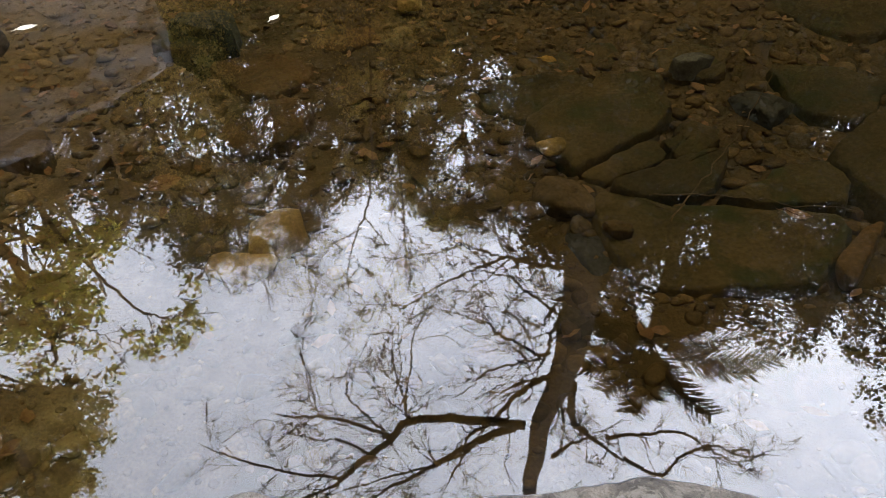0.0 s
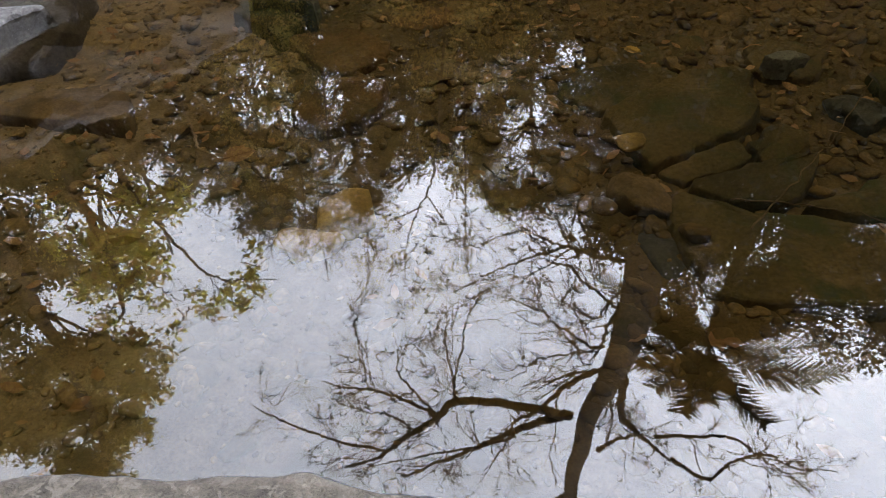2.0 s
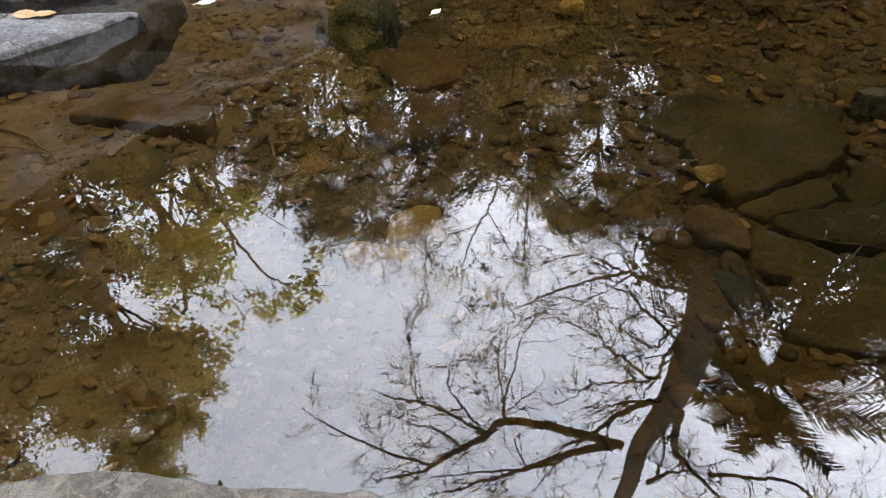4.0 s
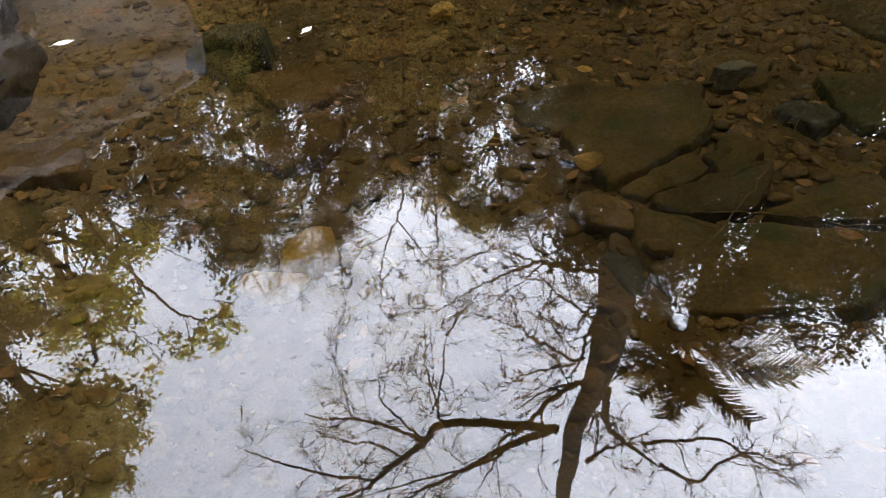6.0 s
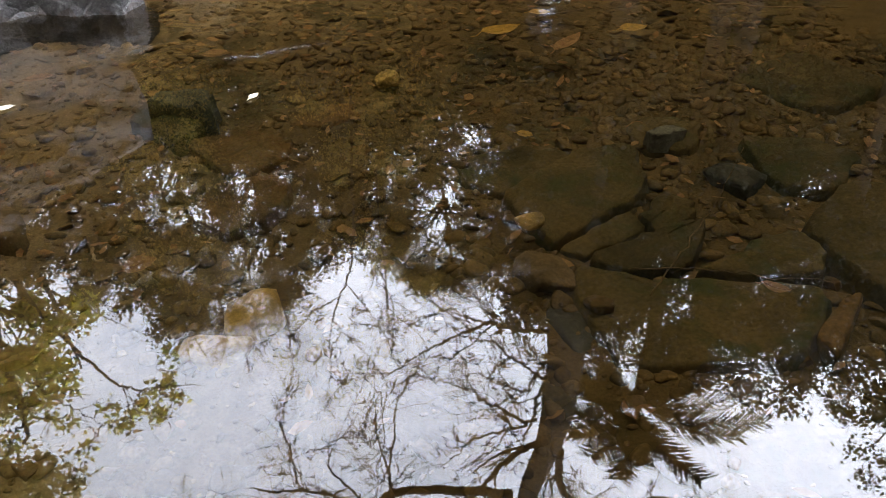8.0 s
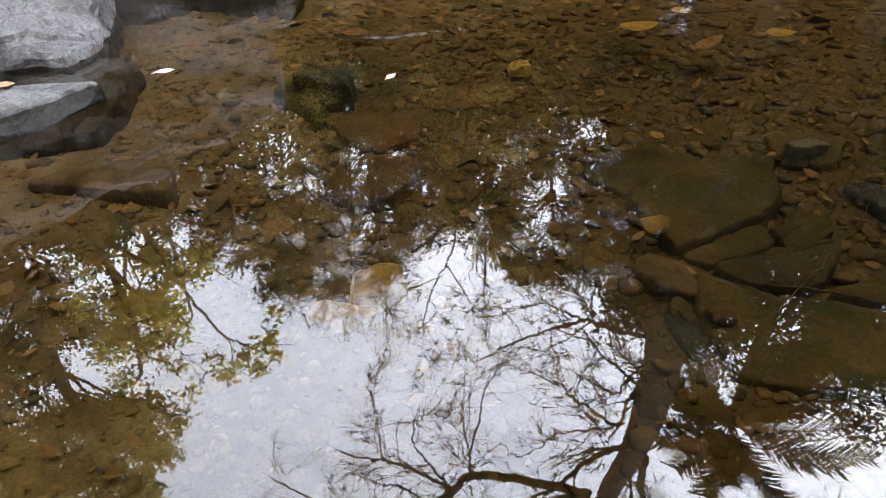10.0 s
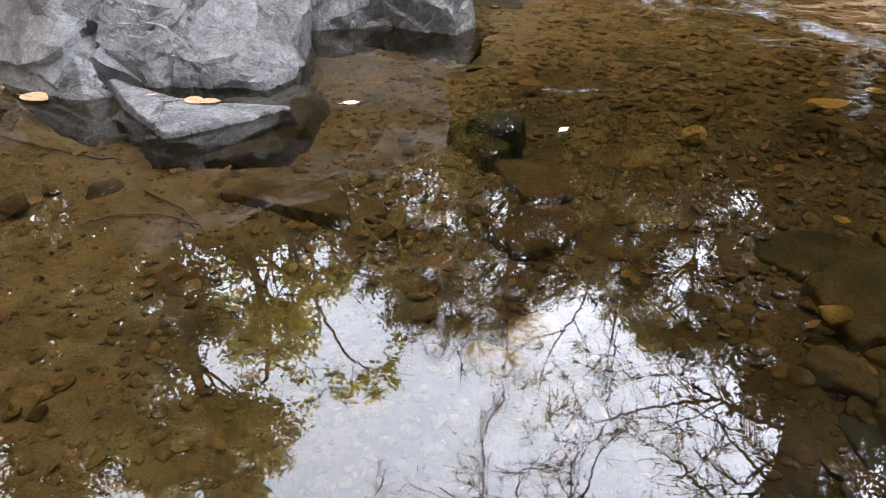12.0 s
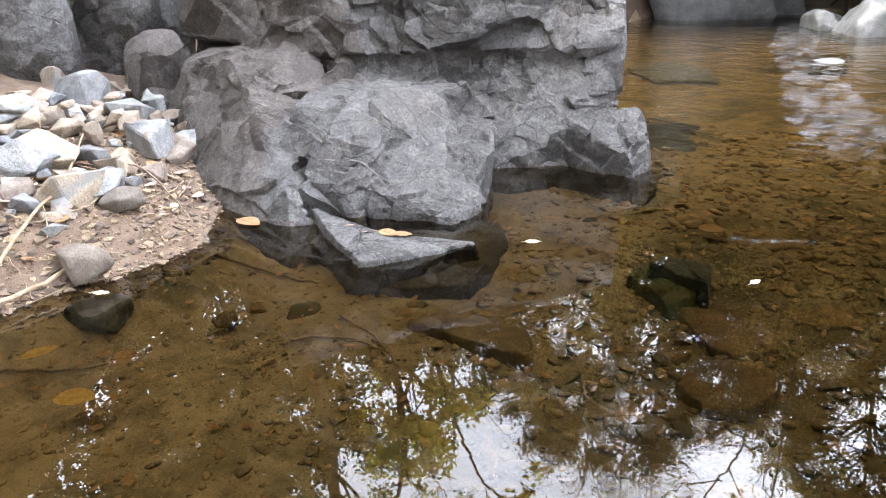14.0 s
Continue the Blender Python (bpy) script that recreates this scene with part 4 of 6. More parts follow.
def scatter_stones(name, count, where, size, mat, seed, label, lift=0.25, rounded=True, fade=None):
    rng = np.random.default_rng(seed)
    shapes = [rock_shape((1.0, 0.68 + 0.25 * (k % 2), 0.34), 500 + k, 2, 8, 14, 0.0) if rounded else broken_shape((1.0, 0.72 + 0.2 * (k % 2), 0.5), 500 + k, False) for k in range(9)]
    b = Build()
    made = 0
    while made < count:
        x, y = rng.uniform(where[0], where[1]), rng.uniform(where[2], where[3])
        z = ground_at(x, y)
        if not (where[4] < z < where[5]):
            continue
        if fade and rng.uniform() > softstep(fade[0], fade[1], x + 0.5 * fract((x * 1.5, y * 1.5, 3.0), 3)):
            continue
        s = size[0] * (size[1] / size[0]) ** (rng.uniform() ** 2.6)
        sv, sf = shapes[rng.integers(9)]
        b.add(placed(sv * s, x, y, z + s * lift * 0.3, rng.uniform(0, 360), rng.normal() * 14, rng.normal() * 14), sf)
        made += 1
    return thing(name, b.mesh(name, mat, rounded), label, "gravel", kind="stuff")


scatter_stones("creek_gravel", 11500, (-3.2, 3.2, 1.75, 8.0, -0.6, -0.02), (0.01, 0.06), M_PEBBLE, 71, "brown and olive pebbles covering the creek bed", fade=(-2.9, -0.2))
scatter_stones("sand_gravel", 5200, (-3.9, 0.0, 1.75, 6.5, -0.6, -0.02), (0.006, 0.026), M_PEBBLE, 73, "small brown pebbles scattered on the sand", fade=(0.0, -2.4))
scatter_stones("bank_gravel", 13000, (-6.4, -3.1, 2.0, 5.3, -0.07, 0.9), (0.006, 0.04), M_DRYPEBBLE, 72, "pale dry gravel on the bank", rounded=False)


# cobbles that can be told apart on the bed and the bank
rng_c = np.random.default_rng(44)
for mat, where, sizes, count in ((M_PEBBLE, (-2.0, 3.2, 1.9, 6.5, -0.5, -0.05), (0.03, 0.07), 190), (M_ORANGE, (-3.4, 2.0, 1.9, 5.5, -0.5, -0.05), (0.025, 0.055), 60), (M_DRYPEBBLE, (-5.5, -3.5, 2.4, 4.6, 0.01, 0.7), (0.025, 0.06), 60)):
    base_me = []
    for k in range(10):
        cv, cf = broken_shape((1.0, 0.7 + 0.05 * k, 0.36), 600 + k)
        base_me.append(mesh_of("cobble", cv, cf, mat, False))
    made = 0
    while made < count:
        x, y = rng_c.uniform(where[0], where[1]), rng_c.uniform(where[2], where[3])
        z = ground_at(x, y)
        if not where[4] < z < where[5]:
            continue
        k = rng_c.uniform(*sizes) if made % 3 else sizes[0]
        ob = new("cobble", base_me[rng_c.integers(10)])
        ob.parent = ground
        ob.matrix_world = pose(x, y, z + k * 0.2, rng_c.normal() * 12, rng_c.normal() * 12, rng_c.uniform(0, 360)) @ Matrix.Scale(k, 4)
        made += 1

# ---- trees ----


def tree_base(label, x, y, category="tree", group="", name="tree"):
    e = new(name)
    e.matrix_world = pose(x, y, ground_at(x, y))
    bpy.context.view_layer.update()
    return tagged(e, label, category, group)


def tree_part(name, build, mat, base, label=""):
    me = build.mesh(name, mat)
    o = base.matrix_world.translation
    me.transform(Matrix.Translation(-o))
    return tagged(part(name, me, base, label), kind="stuff" if name in ("twigs", "crown", "last_leaves") else "")


def bare_tree():
    """The tall leafless tree: its main limbs follow their own bends, the shoots grow by chance."""
    rng = np.random.default_rng(5)
    Y = 8.4
    base = tree_base("tall nearly leafless tree with dark forking branches", 2.25, Y)
    b = Build()
    z0 = ground_at(2.25, Y) - 0.3
    line = smooth_line([(2.3, Y, z0), (2.24, Y, 3.0), (2.27, Y, 5.4), (2.3, Y, 6.4), (2.24, Y, 7.5), (2.09, Y, 8.5), (1.86, Y, 9.5), (1.83, Y, 10.6), (1.75, Y, 11.8), (1.9, Y - 0.2, 14.5), (1.8, Y, 16.5)], 5)
    rad = np.interp(line[:, 2], [0, 5.4, 7.5, 8.5, 9.5, 10.6, 12.0, 16.5], [0.4, 0.29, 0.25, 0.2, 0.17, 0.16, 0.14, 0.03])
    b.tube(line, rad, 12)
    tree_part("trunk", b, M_BARK, base)
    tips = []
    twigs = Build()

    def limb(pts, r, depth):
        p3 = [(x, Y + depth * k * 0.8, z) for k, (x, z) in zip(np.linspace(0, 1, len(pts)), pts)]
        row = smooth_line(p3, 6, 0.012, rng)
        rr = np.linspace(r * 0.68, max(r * 0.16, 0.006), len(row))
        lb = Build()
        lb.tube(row, rr, 7)
        tree_part("limb", lb, M_BARK, base)
        length = np.linalg.norm(np.diff(row, axis=0), axis=1).sum()
        n = int(3 + 2.2 * length)
        sprout(rng, row, np.clip(rr, 0.013, 0.026), twigs, 3, (28, 72), min(0.6, 1.3 / length), n, tips, 0.02, 0.5, 0.12, fall=0.52)

    limb([(1.57, 9.55), (0.62, 9.31), (-0.45, 9.20), (-0.89, 9.82), (-1.35, 10.29), (-1.67, 10.71), (-1.92, 11.01), (-2.25, 11.36), (-2.87, 11.67)], 0.13, 0.0)
    limb([(-0.88, 9.70), (-1.42, 9.31), (-1.95, 9.11), (-2.50, 9.09), (-2.97, 9.00)], 0.055, 0.2)
    limb([(-1.34, 10.20), (-1.79, 9.63), (-2.13, 9.54), (-2.52, 9.26)], 0.04, -0.2)
    limb([(-0.52, 9.17), (-0.54, 8.76), (-0.57, 8.43), (-0.66, 7.62), (-0.58, 7.10)], 0.045, 0.1)
    limb([(-0.54, 8.65), (-0.38, 7.81), (-0.30, 7.05), (-0.20, 6.52)], 0.03, -0.1)
    limb([(-0.88, 9.64), (-1.13, 9.12), (-1.44, 8.37), (-1.42, 7.75), (-1.32, 7.27)], 0.04, -0.3)
    limb([(-2.07, 9.01), (-2.09, 8.29), (-2.13, 7.59), (-2.24, 7.21)], 0.025, 0.2)
    limb([(-1.92, 11.00), (-2.76, 10.88), (-3.61, 10.53), (-4.21, 10.18), (-4.55, 9.96)], 0.05, 0.3)
    limb([(1.50, 9.53), (0.92, 9.89), (0.23, 10.51), (-0.21, 11.01), (-1.02, 11.74), (-1.77, 12.44)], 0.12, 0.3)
    limb([(0.58, 10.23), (-0.06, 10.60), (-1.40, 11.04), (-2.25, 11.36)], 0.05, -0.2)
    limb([(2.01, 8.10), (1.60, 8.33), (1.25, 8.77), (0.89, 9.30), (0.56, 9.55), (0.44, 10.11), (0.16, 10.78)], 0.08, -0.3)
    limb([(2.35, 8.39), (2.41, 9.38), (2.65, 9.72), (3.05, 10.18), (3.47, 10.66)], 0.11, -0.2)
    limb([(2.15, 10.63), (2.46, 10.29), (2.91, 10.13)], 0.07, 0.1)
    limb([(3.10, 10.05), (3.79, 10.01), (4.40, 9.89), (5.01, 10.40), (5.64, 10.93), (6.07, 10.70)], 0.055, -0.2)
    limb([(3.54, 10.80), (4.35, 11.56), (4.73, 10.91), (5.27, 10.67), (5.90, 11.15), (6.74, 11.25)], 0.06, 0.2)
    limb([(2.10, 8.62), (2.28, 9.62), (2.34, 10.62)], 0.05, 0.15)
    limb([(2.02, 5.66), (1.94, 5.63), (1.53, 5.53), (1.29, 5.42), (1.13, 5.37), (0.90, 5.46), (0.74, 5.52), (0.19, 5.82), (-0.15, 6.07), (-0.43, 6.27)], 0.055, -0.1)
    limb([(1.12, 5.39), (0.87, 5.32), (0.50, 5.11)], 0.03, 0.1)
    limb([(2.03, 6.71), (1.93, 6.59), (1.79, 6.46), (1.61, 6.29), (1.38, 6.08), (1.24, 5.88), (1.00, 5.85), (0.79, 5.76)], 0.04, 0.2)
    limb([(2.02, 6.27), (1.84, 6.53), (1.70, 6.79), (1.47, 6.66), (1.11, 6.36), (0.93, 6.16)], 0.035, -0.2)
    limb([(1.90, 7.52), (1.73, 7.60), (1.35, 7.26), (1.02, 7.00), (0.93, 6.81), (0.80, 6.78), (0.43, 6.58), (0.23, 6.68)], 0.045, 0.1)
    limb([(2.15, 6.33), (2.03, 6.71), (1.91, 7.18), (1.91, 7.59), (1.78, 8.11), (1.77, 8.42)], 0.06, 0.25)
    limb([(1.78, 7.67), (1.30, 7.76), (0.85, 7.93), (0.59, 8.28), (0.25, 8.53)], 0.035, -0.1)
    limb([(1.79, 8.19), (1.39, 8.36), (1.07, 8.70), (0.84, 8.99)], 0.04, 0.1)
    limb([(1.7, 12.3), (1.0, 13.5), (0.4, 15.0)], 0.09, 0.2)
    limb([(1.75, 12.6), (2.6, 14.0), (3.4, 15.2)], 0.09, -0.3)
    tree_part("twigs", twigs, M_BARK, base)
    pick = np.array(tips)[rng.uniform(size=len(tips)) < 0.1]
    lv = Build()
    lv.leaves(np.repeat(pick, 2, 0) + rng.normal(size=(len(pick) * 2, 3)) * 0.05, 0.06, rng)
    tree_part("last_leaves", lv, M_LEAFDARK, base, "a few small dark leaves left")


bare_tree()


def leafy_tree(x, y, height, crown, leaves, size, mat, label, seed, stem=0.14, lean=(0.0, 0.0), limbs=9, start=0.3, cluster=0.22, bark=M_BARK, depth=2, group="", droop=0.25, name="tree", clump=0.26):
    """A trunk with limbs, shoots and a ragged crown. crown: its half width and the share of the height where it begins."""
    rng = np.random.default_rng(seed)
    base = tree_base(label, x, y, "bush" if name == "bush" else "tree", group, name)
    z0 = ground_at(x, y)
    tb = Build()
    top = np.array([x + lean[0], y + lean[1], z0 + height])
    foot = np.array([x, y, z0 - 0.3])
    mid = (top + foot) / 2 + np.array([rng.normal() * 0.3, rng.normal() * 0.2, 0])
    line = smooth_line([foot, (foot + mid) / 2 + rng.normal(size=3) * 0.1, mid, (mid + top) / 2 + rng.normal(size=3) * 0.15, top], 5)
    rr = np.linspace(stem, stem * 0.15, len(line))
    tb.tube(line, rr, 8)
    tree_part("trunk", tb, bark, base)
    tips, twigs = [], Build()
    for k in range(limbs):
        t = start + (1 - start) * (k + rng.uniform(0, 1)) / limbs
        i = min(int(t * (len(line) - 1)), len(line) - 2)
        a = rng.uniform(0, 2 * np.pi)
        reach = crown * (1.05 - 0.55 * (t - start) / (1 - start)) * rng.uniform(0.7, 1.15)
        way = np.array([math.cos(a), math.sin(a), rng.uniform(0.15, 0.7)])
        pts = [line[i] + way * reach * s + np.array([0, 0, 0.15 * reach * s * s]) + rng.normal(size=3) * 0.05 * reach * (s > 0) for s in np.linspace(0, 1, 7)]
        r2 = np.linspace(rr[i] * 0.55, 0.008, 7)
        lb = Build()
        lb.tube(pts, r2, 5)
        tree_part("limb", lb, bark, base)
        tips += [pts[-1], pts[-2], pts[-3]]
        sprout(rng, pts, r2, twigs, depth, (25, 60), 0.45, 5, tips, 0.1)
    tree_part("twigs", twigs, bark, base)
    tips = np.array(tips)
    tips = tips[rng.uniform(size=len(tips)) < clump]
    n = max(1, leaves // len(tips))
    c = np.repeat(tips, n, 0)
    c = c + rng.normal(size=c.shape) * cluster
    lv = Build()
    lv.leaves(c, size, rng, droop, 0.55)
    tree_part("crown", lv, mat, base)
    return base


def clump_tree(label, stem, clumps, mat, size, seed, density=900, Y=None, thick=0.12, group="", name="tree", twigs_per=3, limbs=(), bark=M_BARK, deep=0.5, sub=0.1):
    """A tree whose foliage hangs in separate clumps (x, z, half width), each on a limb of its own with its shoots."""
    rng = np.random.default_rng(seed)
    x0, y0 = stem[0][0], stem[0][1]
    base = tree_base(label, x0, y0, "bush" if name == "bush" else "tree", group, name)
    line = smooth_line([(stem[0][0], stem[0][1], ground_at(x0, y0) - 0.3)] + list(stem[1:]), 6, 0.02, rng)
    rr = np.linspace(thick, thick * 0.25, len(line))
    tb = Build()
    tb.tube(line, rr, 8)
    tree_part("trunk", tb, bark, base)
    Y = stem[-1][1] if Y is None else Y
    tw, centres = Build(), []
    pool = None
    for pts, r0 in limbs:
        l3 = smooth_line([(x, Y, z) for x, z in pts], 6, 0.02, rng)
        pool = l3 if pool is None else np.vstack([pool, l3])
        lb = Build()
        lr = np.linspace(r0, r0 * 0.3, len(l3))
        lb.tube(l3, lr, 5)
        tree_part("limb", lb, bark, base)
        sprout(rng, l3, lr, tw, 2, (30, 70), 0.4, 5, None, 0.05)
    for x, z, rad in clumps:
        c = np.array([x, Y + rng.normal() * deep, z])
        gap = np.abs(line[:, 2] - (z - 0.35 * abs(x - line[:, 0]) - 0.3))
        i = int(np.argmin(gap))
        root, r_root = line[i], min(rr[i] * 0.5, 0.04)
        if pool is not None:
            near = pool[int(np.argmin(np.linalg.norm(pool - c, axis=1)))]
            if np.linalg.norm(near - c) < 1.4 * np.linalg.norm(root - c):
                root, r_root = near, 0.014
        d = c - root
        sag = np.array([rng.normal() * 0.08, rng.normal() * 0.08, 0.12 * np.linalg.norm(d)])
        pts = np.array([root + d * t + sag * math.sin(math.pi * t) + rng.normal(size=3) * 0.03 for t in np.linspace(0, 1, 8)])
        r2 = np.linspace(r_root, 0.007, 8)
        lb = Build()
        lb.tube(pts, r2, 5)
        tree_part("limb", lb, bark, base)
        sprout(rng, pts[4:], r2[4:], tw, 2, (30, 75), min(0.9, rad * 1.3 / (np.linalg.norm(pts[7] - pts[4]) + 0.01)), twigs_per, None, 0.05, start=0.3)
        k = max(4, int(30 * rad * rad / (0.2 + rad)) + 3)
        p = rng.normal(size=(k, 3))
        p = c + p / np.linalg.norm(p, axis=1)[:, None] * rad * rng.uniform(0.25, 1.0, (k, 1)) * np.array([1, 0.8, 0.85])
        n = max(2, int(density * rad * rad / k))
        q = np.repeat(p, n, 0)
        centres.append(q + rng.normal(size=q.shape) * sub * np.array([1, 1, 0.8]))
    tree_part("twigs", tw, bark, base)
    if centres:
        lv = Build()
        lv.leaves(np.vstack(centres), size, rng, 0.25, 0.6)
        tree_part("crown", lv, mat, base)
    return base


# the yellowing tree over the boulder, its leafy branch over the water, and its russet neighbour
clump_tree("broad-leaved tree with yellowing green leaves", [(-8.3, 10.9, 0), (-8.0, 10.8, 3.5), (-7.6, 10.7, 6.0), (-7.5, 10.6, 8.4), (-7.9, 10.6, 9.8)],
           [(-7.2, 6.9, 0.45), (-6.3, 6.7, 0.55), (-5.9, 7.0, 0.35), (-7.8, 7.6, 0.4), (-7.1, 7.7, 0.55), (-6.4, 7.7, 0.38), (-8.0, 8.6, 0.48), (-7.2, 8.7, 0.42), (-6.6, 8.3, 0.24), (-8.1, 9.7, 0.33), (-8.8, 9.5, 0.38), (-6.8, 9.2, 0.2),
            (-8.8, 7.4, 0.5), (-9.2, 8.3, 0.5), (-6.7, 7.2, 0.4), (-7.6, 8.1, 0.4)], M_LEAFYELLOW, 0.125, 31, 1900, 10.6, 0.14, deep=0.4, sub=0.13)
clump_tree("slim leaning tree with one leafy green branch over the water", [(-7.2, 10.9, 0), (-7.0, 10.8, 3.5), (-6.6, 10.7, 5.8), (-6.0, 10.5, 7.4)],
           [(-4.5, 7.7, 0.16), (-4.8, 8.4, 0.24), (-4.6, 8.7, 0.15), (-5.2, 8.8, 0.2), (-5.6, 9.2, 0.22), (-5.1, 9.3, 0.22), (-6.0, 9.0, 0.17), (-6.6, 9.8, 0.14), (-6.1, 9.7, 0.13)], M_LEAFYELLOW, 0.13, 77, 1700, 10.5, 0.09,
           limbs=(([(-6.0, 7.4), (-5.6, 8.2), (-5.3, 8.4), (-4.9, 8.4), (-4.5, 8.0)], 0.03), ([(-7.0, 7.6), (-6.9, 8.4), (-6.5, 8.9), (-6.2, 9.4)], 0.022)), deep=0.15, sub=0.08)
clump_tree("shrubby tree with small hanging green sprays", [(-5.6, 11.4, 0), (-5.4, 11.2, 3.0), (-5.1, 11.0, 5.6)],
           [(-5.1, 6.9, 0.18), (-4.7, 7.1, 0.24), (-5.1, 6.6, 0.18), (-4.6, 6.6, 0.22), (-4.2, 6.8, 0.25), (-5.6, 6.3, 0.2)], M_LEAFGREEN, 0.1, 78, 1300, 11.0, 0.07, deep=0.2)
clump_tree("tall tree with olive and russet leaves", [(-9.0, 9.7, 0), (-8.9, 9.7, 5.0), (-8.7, 9.6, 9.0), (-9.0, 9.6, 12.0), (-9.4, 9.6, 14.5)],
           [(-8.4, 9.8, 0.66), (-7.2, 9.1, 0.35), (-7.0, 9.5, 0.39), (-8.6, 10.9, 0.84), (-7.5, 10.6, 0.55), (-6.9, 10.2, 0.26), (-9.6, 12.7, 0.84), (-8.4, 12.4, 0.65), (-8.4, 13.3, 0.36), (-9.6, 14.2, 0.78), (-10.6, 14.4, 0.78), (-9.3, 15.1, 0.58), (-9.6, 10.4, 0.8), (-7.8, 11.5, 0.5), (-7.9, 9.9, 0.4), (-10.2, 11.6, 0.9), (-10.6, 13.0, 0.8), (-11.5, 13.5, 0.8), (-11.3, 12.2, 0.9), (-10.9, 10.7, 0.9), (-11.9, 11.5, 0.9), (-9.2, 11.8, 0.7), (-8.9, 13.2, 0.6), (-12.6, 13.0, 0.9)],
           M_LEAFBROWN, 0.13, 32, 2300, 9.6, 0.2, deep=0.4, sub=0.14)
leafy_tree(-11.5, 9.4, 10.0, 2.6, 10000, 0.15, M_LEAFGREEN, "leafy green tree on the bank", 33, 0.2, (0.0, -0.5), 12, 0.3, 0.3)

clump_tree("green tree with fine yellow-green leaves", [(-10.6, 11.3, 0), (-10.2, 11.1, 3.0), (-9.6, 11.0, 5.4), (-9.2, 10.9, 7.8)],
           [(-9.6, 6.1, 0.45), (-8.9, 6.3, 0.45), (-8.3, 6.0, 0.4), (-9.9, 7.2, 0.5), (-9.0, 7.1, 0.5), (-8.3, 6.9, 0.4), (-7.7, 6.3, 0.4), (-9.5, 8.1, 0.5), (-8.6, 7.9, 0.4), (-10.4, 6.6, 0.5), (-10.6, 7.8, 0.5), (-7.4, 5.8, 0.3), (-6.6, 6.0, 0.25), (-10.4, 5.6, 0.5), (-9.2, 5.3, 0.4), (-10.8, 8.9, 0.6), (-10.0, 8.9, 0.5), (-11.5, 8.2, 0.6), (-11.6, 9.8, 0.7), (-10.4, 9.9, 0.6), (-11.4, 6.8, 0.6), (-9.4, 9.3, 0.45)],
           M_LEAFGREEN, 0.11, 36, 2400, 10.9, 0.1, deep=0.4, sub=0.12)
clump_tree("slim many-stemmed tree behind the boulder", [(-8.2, 14.6, 0), (-8.2, 14.0, 2.5), (-8.2, 13.4, 5.0)], (), M_LEAFGREEN, 0.1, 38, 1, 13.2, 0.1,
           limbs=(([(-8.2, 5.0), (-8.7, 7.4), (-9.6, 10.2)], 0.1), ([(-8.2, 5.0), (-8.3, 7.5), (-8.7, 10.4)], 0.09), ([(-8.2, 5.2), (-7.8, 8.0), (-7.9, 10.4)], 0.08), ([(-8.4, 6.2), (-9.4, 8.4), (-10.6, 9.6)], 0.05)))
# woods behind the pool
clump_tree("slender young tree with sparse hanging leaves", [(-0.8, 16.6, 0), (-0.85, 14.2, 3.0), (-0.9, 12.3, 5.1), (-1.1, 12.2, 6.8), (-1.3, 12.2, 7.5), (-1.7, 12.2, 8.5), (-1.9, 12.2, 9.7), (-2.0, 12.2, 10.5)],
           [(-2.2, 9.8, 0.4), (-1.3, 9.9, 0.4), (-2.7, 10.3, 0.36), (-2.2, 11.1, 0.34), (-1.3, 9.1, 0.36), (-0.6, 9.4, 0.34), (-2.4, 9.0, 0.34), (-1.6, 10.6, 0.38), (-1.9, 9.3, 0.3), (-0.5, 8.6, 0.3), (-1.9, 8.4, 0.3), (-0.1, 9.0, 0.3), (-2.8, 9.6, 0.3), (-0.9, 10.3, 0.3), (-1.2, 8.3, 0.25)], M_LEAFBROWN, 0.062, 41, 850, 12.2, 0.032,
           limbs=(([(-1.3, 7.6), (-0.8, 8.6), (-0.5, 9.0)], 0.016), ([(-1.4, 7.9), (-2.1, 8.3), (-2.6, 8.9)], 0.016), ([(-1.2, 7.0), (-1.8, 7.2)], 0.014), ([(-1.7, 8.6), (-1.3, 9.3), (-1.0, 9.9)], 0.012)), deep=0.15, twigs_per=4, sub=0.13)
clump_tree("young tree with fine russet leaves at the wood's edge", [(-4.4, 16.8, 0), (-4.3, 15.4, 3.4), (-4.2, 14.0, 6.4), (-4.0, 13.2, 8.6)],
           [(-4.6, 9.3, 0.36), (-4.3, 9.7, 0.32), (-3.7, 9.7, 0.36), (-3.2, 9.4, 0.36), (-3.4, 8.9, 0.32), (-2.7, 9.4, 0.32), (-2.8, 8.8, 0.32), (-5.2, 9.7, 0.3), (-4.0, 9.1, 0.3), (-3.6, 10.1, 0.22), (-4.7, 10.2, 0.22), (-2.3, 9.0, 0.3), (-3.1, 9.9, 0.2)], M_LEAFBROWN, 0.065, 46, 1700, 13.2, 0.04, deep=0.2, twigs_per=4, sub=0.12)
clump_tree("dense dark evergreen tree at the water's edge", [(2.3, 7.95, 0), (2.2, 7.9, 2.0), (2.0, 7.8, 3.6), (1.8, 7.8, 4.6)],
           [(1.6, 4.5, 0.36), (1.9, 4.2, 0.35), (1.4, 4.7, 0.2), (1.8, 4.8, 0.28), (1.9, 3.7, 0.36), (2.1, 3.1, 0.4), (1.8, 2.7, 0.42), (2.2, 2.4, 0.45), (2.3, 4.4, 0.31), (2.5, 3.8, 0.4), (2.5, 1.8, 0.5), (1.9, 1.6, 0.5), (2.2, 1.0, 0.5), (1.7, 2.1, 0.4), (2.4, 4.9, 0.25)],
           M_LEAFDARK, 0.1, 42, 2600, 7.8, 0.09, deep=0.15, sub=0.12)
